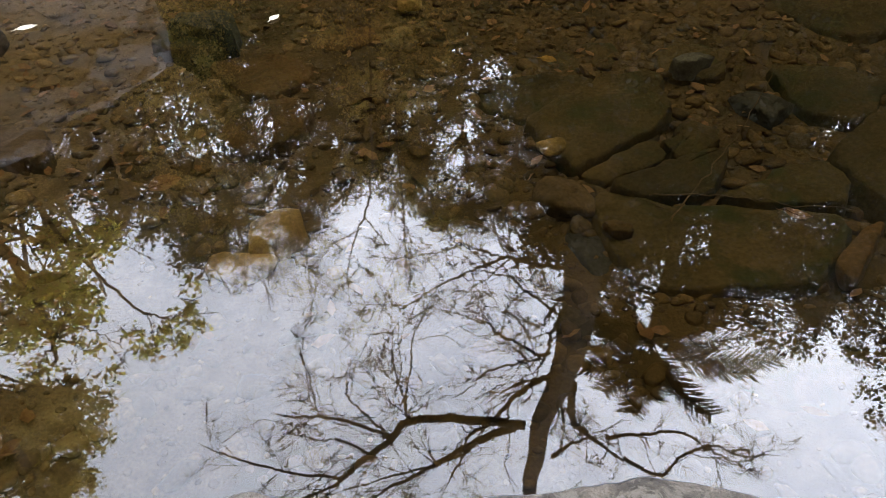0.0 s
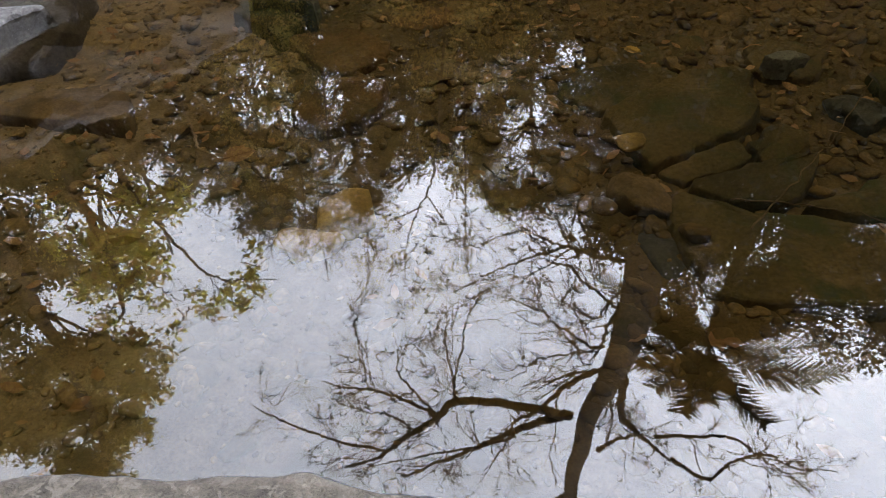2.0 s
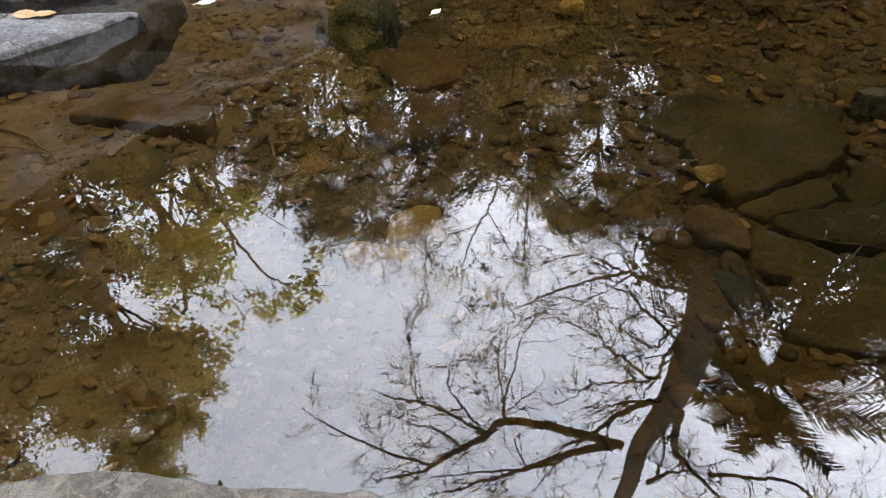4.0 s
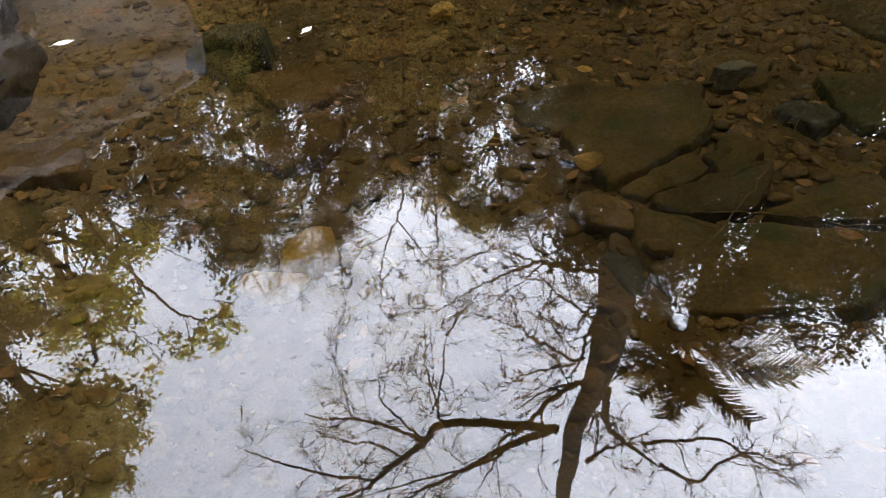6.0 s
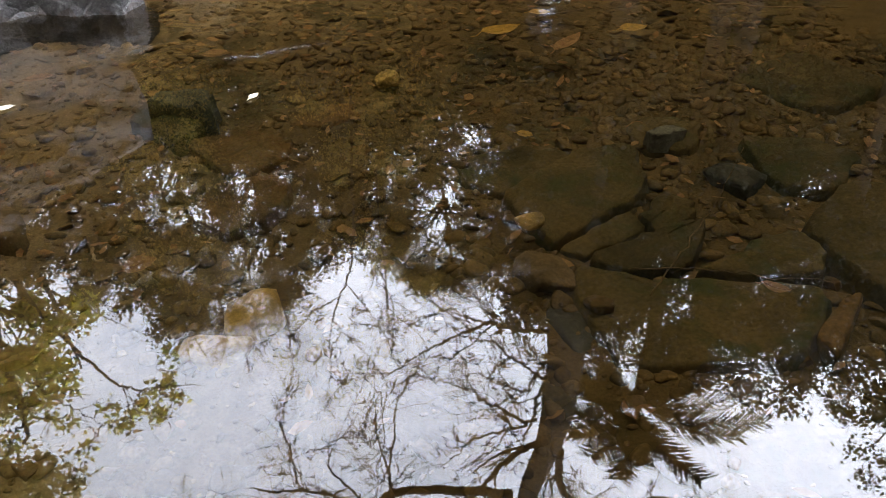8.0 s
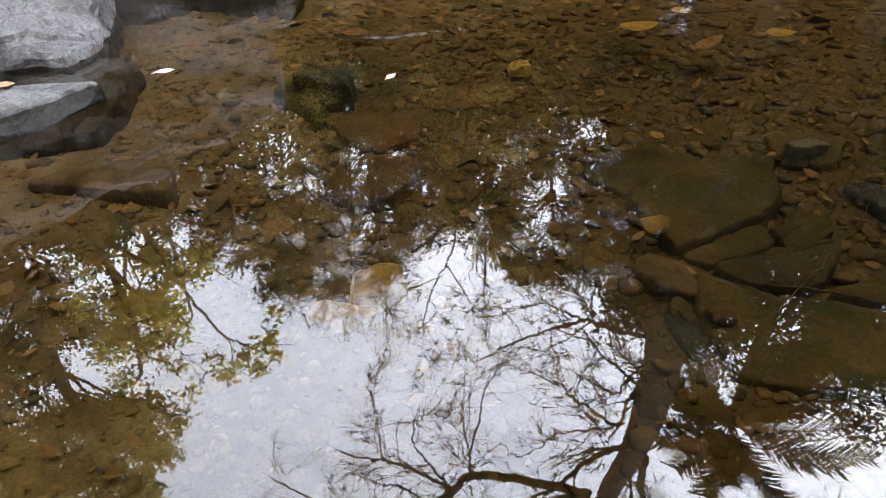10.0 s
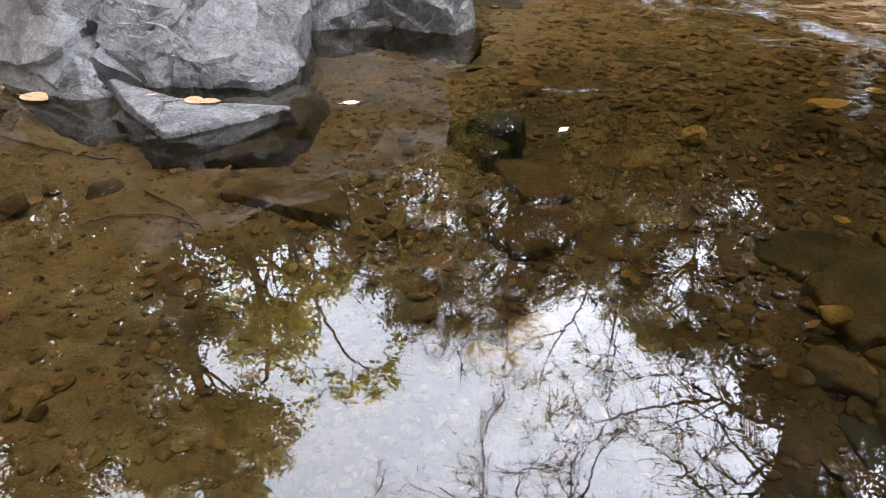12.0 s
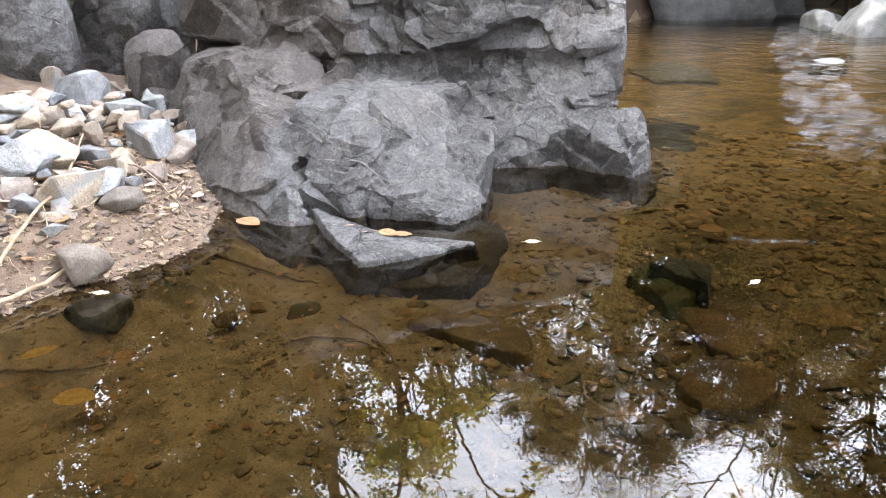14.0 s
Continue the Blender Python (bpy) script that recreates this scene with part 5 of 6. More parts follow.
clump_tree("dark evergreen shrub under the palm", [(4.4, 9.3, 0), (4.3, 9.1, 2.0), (4.2, 9.0, 4.2), (4.4, 9.0, 6.0)],
           [(3.3, 3.6, 0.5), (4.0, 3.2, 0.5), (4.8, 3.4, 0.5), (3.2, 4.5, 0.45), (4.0, 4.3, 0.5), (4.7, 4.4, 0.5), (5.4, 4.2, 0.5), (3.7, 5.2, 0.45), (4.4, 5.4, 0.45), (5.2, 5.3, 0.45), (5.9, 5.2, 0.45), (4.9, 6.2, 0.4), (5.6, 6.3, 0.4), (4.3, 6.4, 0.35), (3.5, 2.6, 0.5), (4.6, 2.3, 0.5), (5.6, 3.0, 0.5), (6.4, 4.3, 0.5), (6.3, 6.2, 0.4), (3.0, 5.4, 0.35), (2.9, 4.8, 0.35), (3.0, 6.1, 0.35), (3.2, 6.8, 0.3), (2.8, 4.0, 0.4), (3.6, 6.0, 0.35), (3.8, 6.9, 0.3), (2.7, 3.2, 0.4), (7.0, 5.4, 0.5), (2.75, 5.6, 0.3), (2.8, 6.3, 0.3), (2.75, 7.0, 0.28), (2.75, 7.5, 0.25)],
           M_LEAFDARK, 0.1, 49, 1900, 9.0, 0.1, deep=0.2, sub=0.12)
clump_tree("dense dark tree behind the palm", [(5.2, 11.0, 0), (5.2, 10.8, 4.0), (5.3, 10.5, 7.0), (5.6, 10.4, 9.2)],
           [(4.7, 7.7, 0.94), (4.0, 7.0, 0.8), (5.5, 8.6, 0.83), (6.5, 9.2, 0.5), (3.5, 7.2, 0.66), (5.7, 7.5, 0.77), (6.4, 8.3, 0.66), (4.2, 6.1, 0.9), (5.7, 6.5, 0.88), (3.4, 6.0, 0.7), (4.6, 5.0, 0.9), (6.0, 5.2, 0.9), (4.9, 8.9, 0.4)],
           M_LEAFDARK, 0.12, 43, 1300, 10.4, 0.17, deep=0.4, sub=0.15)
clump_tree("dark tree with loose sprays at its edge", [(7.6, 10.9, 0), (7.6, 10.7, 4.0), (7.6, 10.4, 8.0), (7.8, 10.4, 9.8)],
           [(7.4, 10.0, 0.4), (7.9, 9.8, 0.32), (7.1, 9.5, 0.35), (7.8, 9.0, 0.44), (8.1, 8.4, 0.55), (7.3, 7.5, 0.88), (8.2, 7.4, 0.77), (7.2, 8.6, 0.6), (7.2, 6.2, 0.9), (8.4, 6.0, 0.9), (6.7, 10.0, 0.3)],
           M_LEAFDARK, 0.12, 45, 800, 10.4, 0.14, deep=0.4, sub=0.15)
clump_tree("leafy tree with small loose leaf clusters", [(10.4, 10.3, 0), (10.3, 10.2, 4.0), (10.1, 10.1, 8.0), (10.4, 10.0, 12.4)],
           [(8.6, 9.0, 0.42), (8.6, 10.4, 0.23), (9.3, 10.8, 0.36), (9.9, 12.6, 0.28), (9.1, 9.7, 0.42), (8.1, 9.7, 0.18), (9.0, 8.4, 0.6), (10.1, 10.6, 0.6), (10.7, 12.7, 0.49), (9.9, 11.7, 0.29), (9.9, 9.2, 0.6), (10.6, 8.0, 0.8), (11.2, 11.3, 0.6), (9.5, 7.2, 0.8)],
           M_LEAFGREEN, 0.12, 44, 1000, 10.0, 0.16, deep=0.4, sub=0.12)
for i, (x, y, h, cr, n, mat) in enumerate((
    (7.6, 13.6, 10.0, 2.3, 6600, M_LEAFDARK), (10.4, 13.8, 10.5, 2.5, 6600, M_LEAFDARK), (13.8, 11.6, 10.5, 2.7, 5600, M_LEAFGREEN),
    (-11.5, 12.4, 9.0, 2.7, 5600, M_LEAFGREEN), (-13.5, 8.6, 12.0, 2.9, 5600, M_LEAFBROWN),
    (12.0, 17.0, 9.0, 3.0, 5600, M_LEAFDARK))):
    leafy_tree(x, y, h, cr, int(n * 1.5), 0.12, mat, "woodland tree with loose foliage behind the pool", 60 + i, 0.12, (0.0, -0.3), 13, 0.3, 0.17, group="woodland trees")

# the open wood at the foot of the slope: crowns up to a broken skyline, with glades between them
SKYLINE_X = (-9.3, -7.5, -6.5, -5.8, -5.6, -4.9, -4.0, -2.7, -2.0, -1.4, -0.5, 0.5, 1.9, 3.3, 4.8)
SKYLINE_Z = (7.6, 8.2, 9.4, 10.0, 10.2, 10.0, 9.7, 9.2, 8.2, 7.7, 8.5, 9.6, 9.6, 10.6, 11.0)
GLADES = ((-8.9, 8.2, 0.5), (-7.6, 8.0, 0.4), (-5.2, 6.4, 0.25), (-4.3, 6.3, 0.25), (-6.3, 5.9, 0.6), (-7.1, 5.8, 0.3), (-5.7, 5.3, 0.4), (-3.2, 6.0, 0.48), (-3.2, 7.6, 0.4), (-2.1, 7.8, 0.3), (-1.5, 8.3, 0.5), (-1.9, 5.0, 0.22), (-0.1, 5.9, 0.34), (0.5, 6.7, 0.42), (-0.3, 6.5, 0.18), (0.6, 7.5, 0.4), (0.1, 8.0, 0.3), (1.6, 9.2, 0.6), (-3.9, 8.6, 0.5), (-8.2, 6.6, 0.4), (2.4, 8.8, 0.4), (-6.2, 8.9, 0.45), (-5.0, 8.9, 0.25), (-5.6, 8.3, 0.2))
rng_w = np.random.default_rng(314)
for i, (x, y, mat) in enumerate(((-8.8, 13.6, M_LEAFGREEN), (-7.3, 13.3, M_LEAFDARK), (-5.9, 13.8, M_LEAFDARK), (-4.6, 13.4, M_LEAFBROWN), (-3.2, 13.7, M_LEAFGREEN), (-1.9, 13.3, M_LEAFDARK), (-0.5, 13.8, M_LEAFBROWN), (0.8, 13.4, M_LEAFGREEN), (2.1, 13.7, M_LEAFDARK), (3.4, 13.4, M_LEAFDARK), (4.6, 13.8, M_LEAFDARK))):
    tops = np.interp(x, SKYLINE_X, SKYLINE_Z)
    cl = []
    for _ in range(210):
        cx, rad = x + rng_w.uniform(-1.15, 1.15), rng_w.uniform(0.16, 0.42)
        top = np.interp(cx, SKYLINE_X, SKYLINE_Z) - rad
        cz = rng_w.uniform(3.4, top)
        gap = min((math.hypot(cx - a, cz - b) - c * 0.9 - rad * 0.2) for a, b, c in GLADES)
        if gap > 0:
            cl.append((cx, cz, rad))
        elif rng_w.uniform() < 0.75:
            cl.append((cx, cz, rad * 0.45))
    clump_tree("woodland tree with loose lacy foliage behind the pool", [(x, y + 3.6, 0), (x + 0.1, y + 2.2, 3.0), (x - 0.05, y + 0.8, 5.6), (x + rng_w.normal() * 0.2, y, tops - 0.6)], cl, mat, 0.08, 170 + i, 1500, 13.5, 0.08, "woodland trees", deep=0.35, twigs_per=2)
for i, (x, z0, z1) in enumerate(((-4.8, 8.2, 10.0), (-4.1, 8.3, 9.8), (-3.4, 8.3, 10.1), (-2.8, 8.2, 10.0), (-0.6, 8.0, 9.6))):
    rs = np.random.default_rng(500 + i)
    clump_tree("leafless bush with fine upright shoots", [(x, 16.0, 0), (x, 14.2, 3.4), (x + 0.05, 12.6, z0), (x + rs.normal() * 0.2, 12.6, z1)], (), M_LEAFGREEN, 0.1, 510 + i, 1, 12.6, 0.03, "leafless bushes", "bush",
               limbs=[([(x, z0 - 0.8 + 0.25 * k), (x + rs.normal() * 0.25, z0 + 0.1 + 0.2 * k), (x + rs.normal() * 0.5, z1 - 0.5 + 0.2 * k)], 0.014) for k in range(4)])


# bushes along the far bank and a close stand on the boulder's side
for i, (x, y, h) in enumerate(((-6.6, 12.6, 3.4), (-5.2, 15.4, 2.8), (-2.2, 17.0, 3.4), (-0.2, 17.6, 3.4), (1.6, 17.2, 3.4), (3.6, 13.6, 4.0), (6.6, 13.0, 4.4), (9.2, 12.2, 4.8), (-9.4, 11.4, 5.5), (-11.2, 10.0, 6.0), (-12.4, 7.6, 6.5), (-9.8, 14.5, 6.0), (-8.6, 7.6, 6.0), (-8.4, 5.4, 5.5), (-8.8, 3.4, 6.0), (-10.6, 5.0, 7.5), (-10.8, 2.0, 7.5), (-9.2, 0.8, 6.0), (-12.6, 3.2, 8.0))):
    leafy_tree(x, y, h + 0.6, 1.6, 6500, 0.13, M_LEAFDARK if i % 2 else M_LEAFGREEN, "dense leafy bush on the far bank", 150 + i, 0.06, (0.0, 0.0), 12, 0.05, 0.24, group="bushes", name="bush", clump=0.5)
# the close understorey behind the wood
for i in range(13):
    rs = np.random.default_rng(700 + i)
    x, y = (-15.0 + 2.5 * i + rs.normal() * 0.4, 17.2 + rs.uniform(-0.8, 0.8)) if i < 12 else (-1.2, 18.0)
    leafy_tree(x, y, 6.2 - ground_at(x, y) + rs.uniform(-0.5, 0.2), 2.0, 12000, 0.19, M_LEAFDARK if i % 3 else M_LEAFGREEN, "dense dark understorey bush behind the woods", 710 + i, 0.07, (0.0, 0.0), 14, 0.03, 0.32, group="understorey bushes", name="bush", clump=0.6)
for i, (x, y, h) in enumerate(((3.6, 15.8, 8.0), (5.6, 15.4, 9.0), (8.0, 15.2, 9.5), (10.4, 15.6, 9.5), (12.6, 14.6, 9.0), (6.8, 17.2, 9.5))):
    leafy_tree(x, y, h - ground_at(x, y), 2.1, 15000, 0.15, M_LEAFDARK, "dense dark tree behind the palm and its neighbours", 730 + i, 0.12, (0.0, 0.0), 18, 0.05, 0.3, group="dark trees", clump=0.6)
# the dark woods up the slope
for i, (x, y, h) in enumerate(((-16, 20, 7), (-11, 21, 6), (10, 20.5, 7), (15, 18, 8), (19, 14, 8), (-18, 14, 9))):
    leafy_tree(x, y, h, 3.4, 9000, 0.28, M_LEAFDARK, "dark woodland tree up the slope", 120 + i, 0.2, (0.0, 0.0), 16, 0.03, 0.45, group="slope trees", clump=0.5)


def palm_tree(x, y, z, seed=3):
    rng = np.random.default_rng(seed)
    base = tree_base("palm with drooping feathery fronds", x, y, "palm", name="palm_tree")
    b = Build()
    line = smooth_line([(x + 0.2, y, ground_at(x, y) - 0.2), (x + 0.1, y, z * 0.5), (x, y, z)], 8)
    b.tube(line, np.linspace(0.13, 0.1, len(line)), 9)
    tree_part("trunk", b, M_BARK, base)
    for k in range(30):
        a = 2 * np.pi * k * 0.382 + rng.normal() * 0.1
        up = rng.uniform(-0.5, 1.9)
        way = np.array([math.cos(a), math.sin(a) * 0.9, up])
        way /= np.linalg.norm(way)
        L = rng.uniform(1.4, 2.3)
        pts = np.array([np.array([x, y, z]) + way * L * t + np.array([0, 0, -0.5 * L * t * t]) for t in np.linspace(0, 1, 12)])
        fb = Build()
        fb.tube(pts, np.linspace(0.02, 0.004, 12), 4)
        for j in np.linspace(2.0, 11.0, 34):
            i = min(int(j), 10)
            p = pts[i] + (pts[i + 1] - pts[i]) * (j - i)
            tan = pts[i + 1] - pts[i]
            tan /= np.linalg.norm(tan)
            side = np.cross(tan, (0, 0, 1.0))
            side /= np.linalg.norm(side) + 1e-9
            for s in (-1, 1):
                ln = (0.5 * (1 - 0.6 * abs(j / 11 - 0.45))) * rng.uniform(0.75, 1.1)
                e = p + (side * s * 0.75 + tan * 0.65) * ln + np.array([0, 0, rng.uniform(-0.55, 0.05) * ln])
                m = (p + e) / 2 + np.array([0, 0, 0.04 * ln])
                wv = tan * 0.02
                fb.add([p - wv, p + wv, m + wv, e, m - wv], [(0, 1, 2, 3, 4)])
        tree_part("frond", fb, M_PALM, base)


palm_tree(3.95, 9.4, 8.5)

# unseen trees added on the near bank: they roof the creek and block skylight
for i, (x, y, h, cr) in enumerate(((-4.5, -3.2, 9.5, 4.4), (0.5, -4.0, 10.5, 4.8), (5.0, -3.0, 10.0, 4.6), (-8.5, 0.5, 10.5, 4.4), (11.0, -1.0, 9.5, 4.4), (-12.5, 4.0, 9.0, 4.0))):
    leafy_tree(x, y, h, cr, 16000, 0.24, M_LEAFGREEN, "unseen broad leafy tree added on the near bank to block skylight", 90 + i, 0.24, (-0.12 * x, 3.4 if y < 0 else 0.0), 14, 0.45, 0.5, group="near bank trees", clump=0.5)

# ---- fallen leaves ----


def leaf_mesh(name, length, width, mat, curl=0.12, seed=0, lobed=0.0):
    rng = np.random.default_rng(seed + 70)
    n = 12
    v, f = [], []
    for i in range(n + 1):
        t = i / n
        w = width * 0.5 * (math.sin(math.pi * t ** 0.85) ** 0.8) * (1 + lobed * math.sin(t * 22))
        x = (t - 0.5) * length
        z = curl * length * (2 * t - 1) ** 2 * 0.5 + 0.004
        for s in (-1, -0.5, 0, 0.5, 1):
            v.append((x, s * w + 0.03 * length * math.sin(t * 3), z + abs(s) * w * (0.15 + 0.2 * curl) + rng.normal() * 0.0012))
    k = len(v)
    v += [(a, b, c - 0.0016) for a, b, c in v]
    for i in range(n):
        for j in range(4):
            q = (i * 5 + j, (i + 1) * 5 + j, (i + 1) * 5 + j + 1, i * 5 + j + 1)
            f += [q, tuple(k + a for a in reversed(q))]
    b = Build()
    b.add(v, f)
    b.tube([(-0.5 * length, 0, 0.5 * curl * length + 0.004), (-0.62 * length, 0.02 * length, 0.004), (-0.75 * length, 0.05 * length, 0.004)], [0.0022, 0.002, 0.0015], 5)
    b.tube([((t - 0.5) * length, 0.03 * length * math.sin(t * 3), curl * length * (2 * t - 1) ** 2 * 0.5 + 0.006) for t in np.linspace(0, 0.97, 8)], np.linspace(0.0018, 0.0006, 8), 4)
    return b.mesh(name, mat)


def fallen_leaf(x, y, z, length, width, turn, mat, label, seed=0, curl=0.12, tip=0.0, group="fallen leaves"):
    ob = thing("fallen_leaf", leaf_mesh("fallen_leaf", length, width, mat, curl, seed), label, "leaf", group)
    ob.matrix_world = pose(x, y, z, tip, 0, turn)
    return ob


fallen_leaf(-1.74, 4.39, 0.002, 0.1, 0.05, 25, M_DEADPALE, "pale cream leaf floating on the water", 1)
fallen_leaf(-0.50, 4.36, 0.002, 0.07, 0.04, 60, M_DEADPALE, "small pale leaf floating on the water", 2)
fallen_leaf(0.81, 4.01, -0.12, 0.08, 0.06, -30, M_DEADYELLOW, "small yellow leaf sunk on a slab", 4)
fallen_leaf(0.85, 5.23, -0.06, 0.26, 0.15, 20, M_DEADYELLOW, "large curled tan leaf in shallow water", 5, 0.2)
fallen_leaf(1.22, 5.01, -0.07, 0.3, 0.1, 50, M_DEADBROWN, "long brown leaf in shallow water", 6)
fallen_leaf(1.64, 5.15, -0.06, 0.17, 0.13, 5, M_DEADYELLOW, "tan leaf in shallow water", 7)
fallen_leaf(1.13, 5.50, -0.05, 0.13, 0.1, -10, M_DEADYELLOW, "golden leaf in shallow water", 8)
fallen_leaf(1.46, 2.76, -0.09, 0.09, 0.05, -35, M_DEADBROWN, "small brown leaf caught under water", 9, 0.3)
fallen_leaf(-2.98, 2.19, -0.1, 0.21, 0.13, 25, M_DEADYELLOW, "large yellow leaf sunk on the sand", 10, 0.05)
fallen_leaf(-2.85, 2.23, -0.11, 0.17, 0.1, 70, M_DEADBROWN, "brown leaf sunk beside a yellow one", 11, 0.05)
fallen_leaf(-3.44, 2.32, -0.06, 0.18, 0.09, 65, M_DEADYELLOW, "yellow leaf sunk near the bank", 12, 0.08)
fallen_leaf(-3.10, 2.53, -0.12, 0.17, 0.13, 40, M_DEADBROWN, "brown leaf sunk on the sand", 13, 0.05)
fallen_leaf(-3.83, 3.10, 0.004, 0.14, 0.09, 40, M_DEADYELLOW, "bright yellow leaf floating by the bank", 14, 0.05)
fallen_leaf(-3.63, 3.94, 0.004, 0.22, 0.13, -5, M_DEADBROWN, "dull tan leaf at the waterline", 15, 0.05)
fallen_leaf(-3.61, 2.80, 0.006, 0.11, 0.045, 20, M_DEADPALE, "pale leaf lying on a wet stone", 16)
fallen_leaf(-1.85, 5.01, -0.1, 0.16, 0.11, 20, M_DEADBROWN, "brown leaf sunk beside the boulder", 17)
fallen_leaf(-0.89, 5.28, -0.12, 0.17, 0.13, 0, M_DEADBROWN, "orange-brown leaf sunk on the gravel", 18)
fallen_leaf(-0.79, 3.21, -0.15, 0.13, 0.11, 30, M_DEADBROWN, "rusty leaf sunk on the creek bed", 19, 0.05)
for i, (x, y, m, ln) in enumerate(((-4.64, 2.99, M_DEADPINK, 0.2), (-4.49, 4.16, M_DEADPINK, 0.13), (-4.14, 3.99, M_DEADPINK, 0.14), (-4.34, 3.16, M_DEADBROWN, 0.12), (-4.8, 2.7, M_DEADPINK, 0.16), (-4.05, 3.71, M_DEADPALE, 0.1), (-4.91, 3.95, M_DEADBROWN, 0.12), (-4.33, 3.77, M_DEADPINK, 0.12))):
    fallen_leaf(x, y, ground_at(x, y) + 0.03, ln, ln * 0.62, i * 67, m, "dry curled leaf on the gravel bank", 30 + i, 0.22)
for i in range(22):
    rs = np.random.default_rng(950 + i)
    x, y, ln = rs.uniform(-5.3, -3.95), rs.uniform(2.4, 4.3), rs.uniform(0.06, 0.14)
    if ground_at(x, y) > 0.02:
        fallen_leaf(x, y, ground_at(x, y) + 0.03, ln, ln * 0.6, rs.uniform(0, 360), (M_DEADPINK, M_DEADBROWN, M_DEADPALE)[i % 3], "dry curled leaf on the gravel bank", 60 + i, 0.25, rs.normal() * 15)
for i, (x, y, m, ln, turn) in enumerate(((-2.92, 4.04, M_DEADPINK, 0.11, 30), (-2.8, 4.02, M_DEADPINK, 0.14, -10), (-2.68, 4.01, M_DEADPINK, 0.12, 35), (-2.54, 4.04, M_DEADBROWN, 0.15, -5), (-2.45, 4.06, M_DEADBROWN, 0.12, 15), (-2.31, 4.15, M_DEADYELLOW, 0.1, 10))):
    fallen_leaf(x, y, 0.062 if i < 5 else 0.004, ln, ln * 0.5, turn, m, "dry crumpled leaf caught behind the rock shelf", 50 + i, 0.1, (-8, 6, -12, 10, 5, 0)[i])

# sunken leaf litter that cannot be told apart
rng_l = np.random.default_rng(99)
lit = Build()
for _ in range(900):
    x, y = rng_l.uniform(-3.7, 2.6), rng_l.uniform(1.85, 6.5)
    z = ground_at(x, y)
    if z > -0.06 or (x > -0.9 and y < 3.2 and rng_l.uniform() < 0.7):
        continue
    ln, a, tip = rng_l.uniform(0.025, 0.09), rng_l.uniform(0, 6.283), rng_l.normal() * 0.25
    u = np.array([math.cos(a), math.sin(a), tip])
    w = np.array([-math.sin(a), math.cos(a), rng_l.normal() * 0.3]) * ln * rng_l.uniform(0.18, 0.3)
    c = np.array([x, y, z + 0.022])
    lit.add([c, c + u * ln * 0.35 + w, c + u * ln * 0.75 + w * 0.7, c + u * ln, c + u * ln * 0.7 - w * 0.75, c + u * ln * 0.3 - w], [(0, 1, 2, 3, 4, 5)])
thing("leaf_litter", lit.mesh("leaf_litter", M_DEADBROWN), "scattered brown leaf litter on the creek bed", "leaf litter", kind="stuff")

# ---- sticks ----


def stick(pts, r, label, mat=M_STICK, seed=0, group="sticks"):
    rng = np.random.default_rng(seed + 400)
    b = Build()
    line = smooth_line(pts, 6, 0.004, rng)
    b.tube(line, np.linspace(r, r * 0.45, len(line)), 6)
    return thing("stick", b.mesh("stick", mat), label, "stick", group)


def on_bed(x, y, lift=0.015):
    return (x, y, ground_at(x, y) + lift)


stick([on_bed(-2.56, 3.11), on_bed(-2.35, 3.27), on_bed(-2.01, 3.25)], 0.009, "thin brown twig sunk on the sand", seed=1)
stick([on_bed(-2.47, 3.43), on_bed(-2.19, 3.35), on_bed(-1.9, 3.16)], 0.007, "thin brown twig sunk on the sand", seed=2)
stick([on_bed(-1.11, 3.51), on_bed(-1.05, 3.39), on_bed(-0.99, 3.26)], 0.01, "short dead stick sunk on the pebbles", seed=3)
stick([on_bed(-3.53, 3.54), on_bed(-3.19, 3.7), on_bed(-2.84, 3.7)], 0.01, "thin dead stick sunk near the shelf", seed=4)
stick([on_bed(-3.66, 2.17), on_bed(-3.44, 2.4), on_bed(-3.22, 2.67)], 0.009, "thin dead stick sunk near the bank", seed=5)
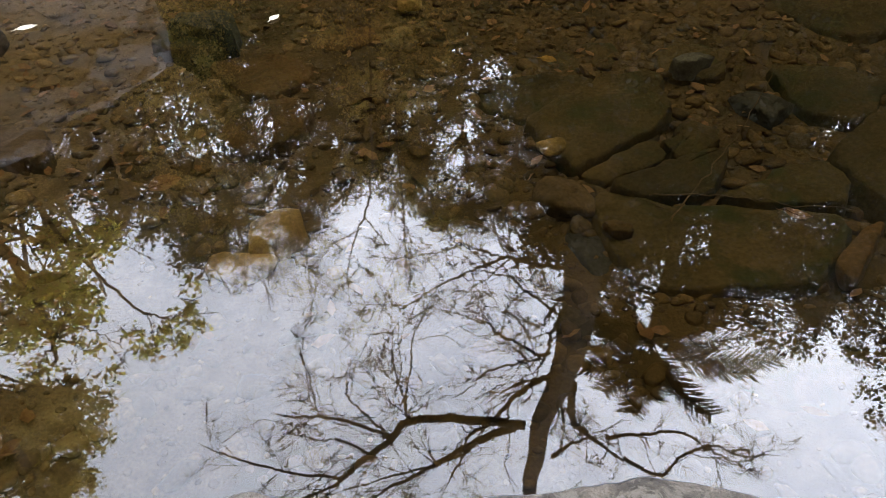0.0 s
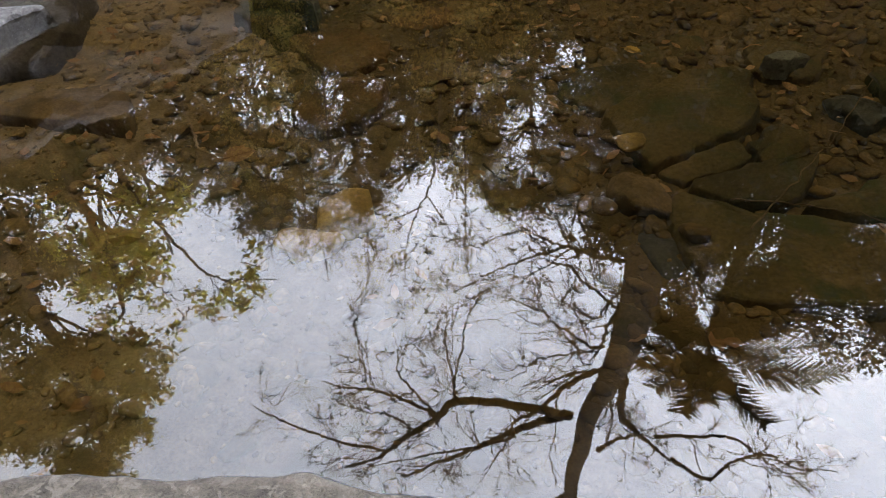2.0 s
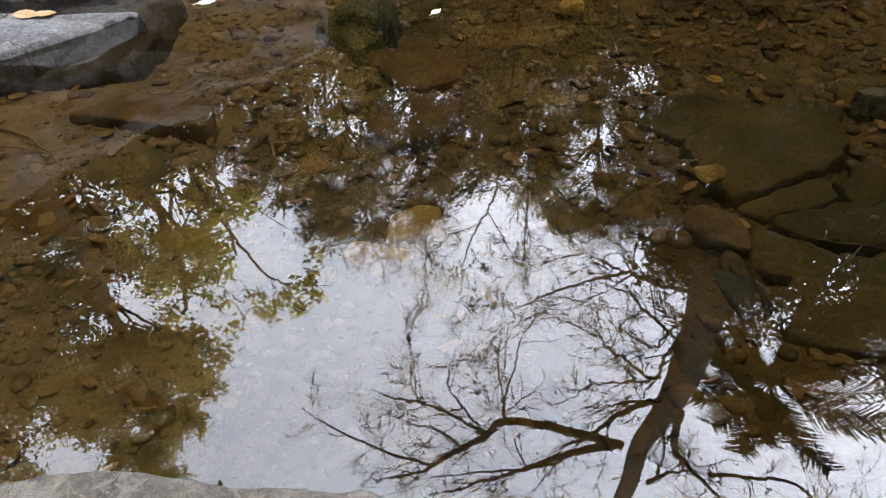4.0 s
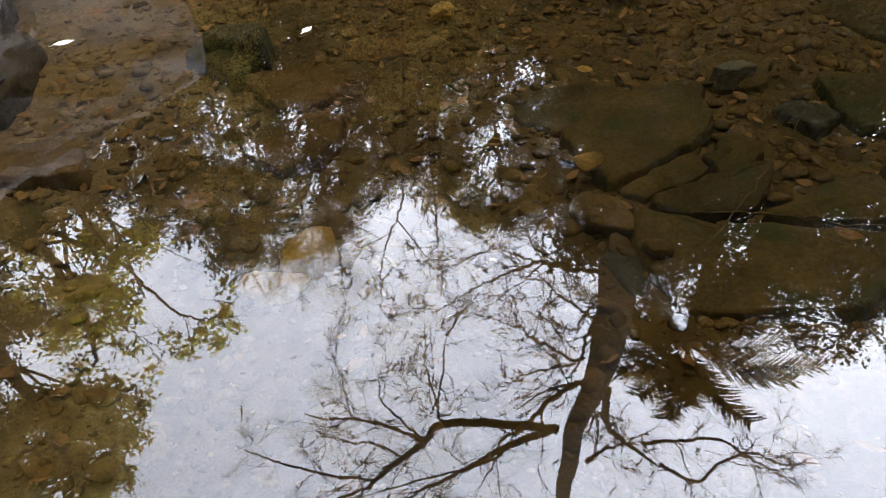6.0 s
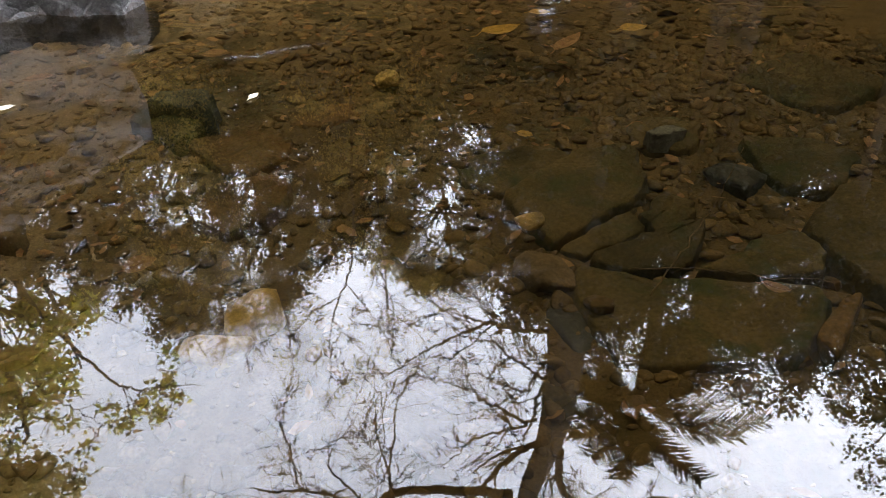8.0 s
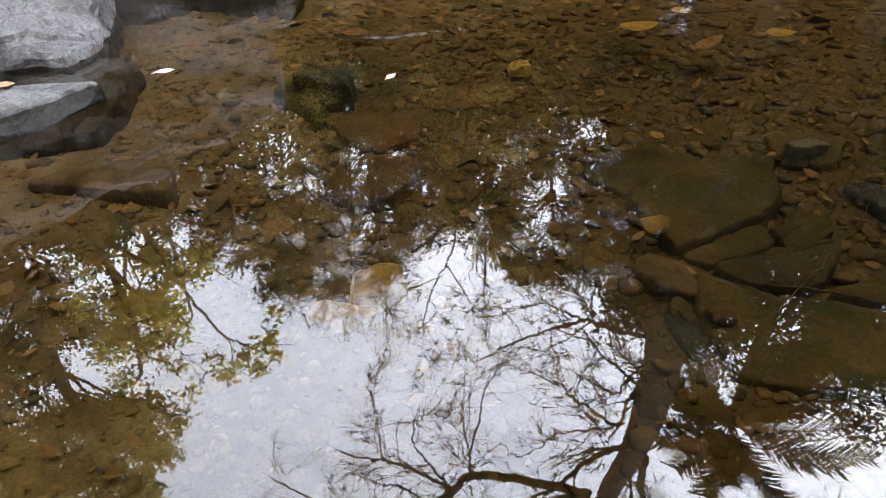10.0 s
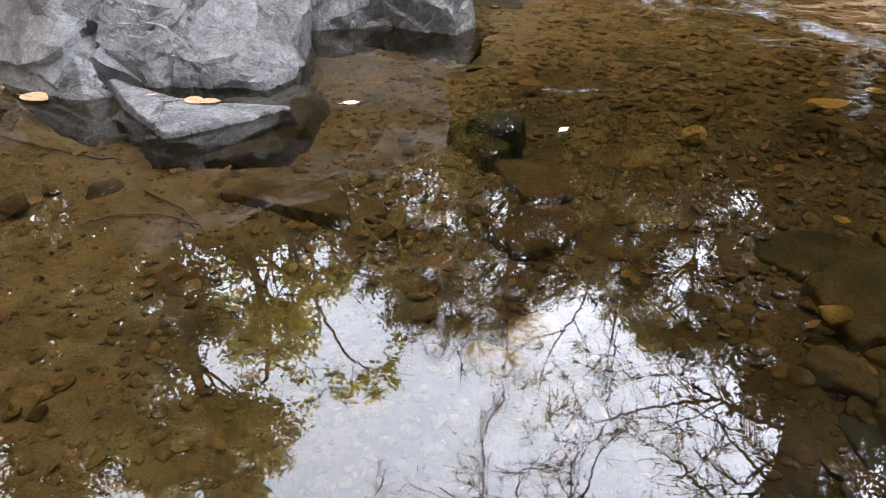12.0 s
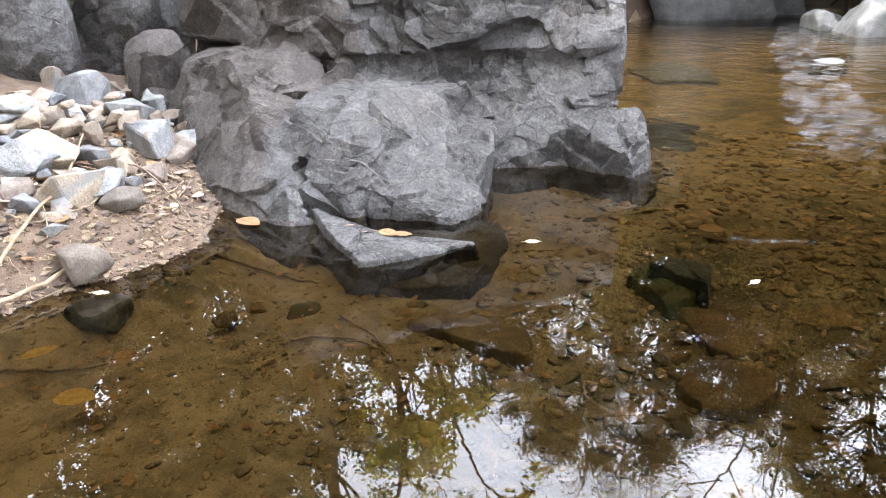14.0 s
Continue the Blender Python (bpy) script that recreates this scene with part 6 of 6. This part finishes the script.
stick([(-3.93, 2.22, 0.05), (-3.92, 2.44, 0.06), (-3.91, 2.8, 0.09), (-4.18, 3.24, 0.12), on_bed(-4.57, 3.59, 0.06)], 0.017, "pale bent dead stick at the water's edge", seed=6)
stick([(-3.96, 2.33, 0.1), on_bed(-4.33, 2.93, 0.08), on_bed(-4.61, 3.33, 0.07), on_bed(-5.3, 4.01, 0.1)], 0.013, "pale dead stick on the gravel", seed=7)
stick([on_bed(-4.77, 3.7, 0.06), on_bed(-4.46, 3.83, 0.08), on_bed(-3.9, 3.69, 0.04)], 0.011, "bent dead stick on the gravel", seed=8)
stick([on_bed(-4.33, 2.93, 0.03), on_bed(-4.29, 3.27, 0.04), on_bed(-4.51, 3.6, 0.03)], 0.009, "grey dead twig on the gravel", seed=9)
stick([on_bed(-4.53, 3.94, 0.03), on_bed(-4.36, 4.05, 0.04), on_bed(-4.21, 3.77, 0.03)], 0.008, "grey dead twig on the gravel", seed=10)
for i in range(14):
    rs = np.random.default_rng(900 + i)
    x, y, a, ln = rs.uniform(-5.0, -4.0), rs.uniform(2.5, 4.1), rs.uniform(0, 6.28), rs.uniform(0.08, 0.22)
    stick([on_bed(x - math.cos(a) * ln, y - math.sin(a) * ln, 0.03), on_bed(x + 0.02, y, 0.045), on_bed(x + math.cos(a) * ln, y + math.sin(a) * ln, 0.03)], rs.uniform(0.004, 0.009), "thin dry twig among the gravel", seed=30 + i)
stick([(1.03, 2.98, -0.14), (1.23, 2.96, -0.135), (1.42, 2.9, -0.13), (1.69, 2.83, -0.13)], 0.0035, "long straw-coloured stem lying on the slabs", M_SANDROCK, seed=11)
stick([(1.07, 2.84, -0.15), (1.28, 3.09, -0.13), (1.53, 3.41, -0.12), (1.79, 3.81, -0.14)], 0.0035, "long thin stem across the slabs", M_SANDROCK, seed=12)
stick([(1.1, 5.45, -0.05), (1.4, 5.5, -0.04), (1.7, 5.52, -0.05)], 0.006, "straw-coloured leaf stalk in shallow water", seed=13)
stick([(2.1, 5.5, -0.03), (2.5, 5.3, -0.02), (3.0, 5.25, -0.03)], 0.007, "pale bent stem in shallow water", seed=14)
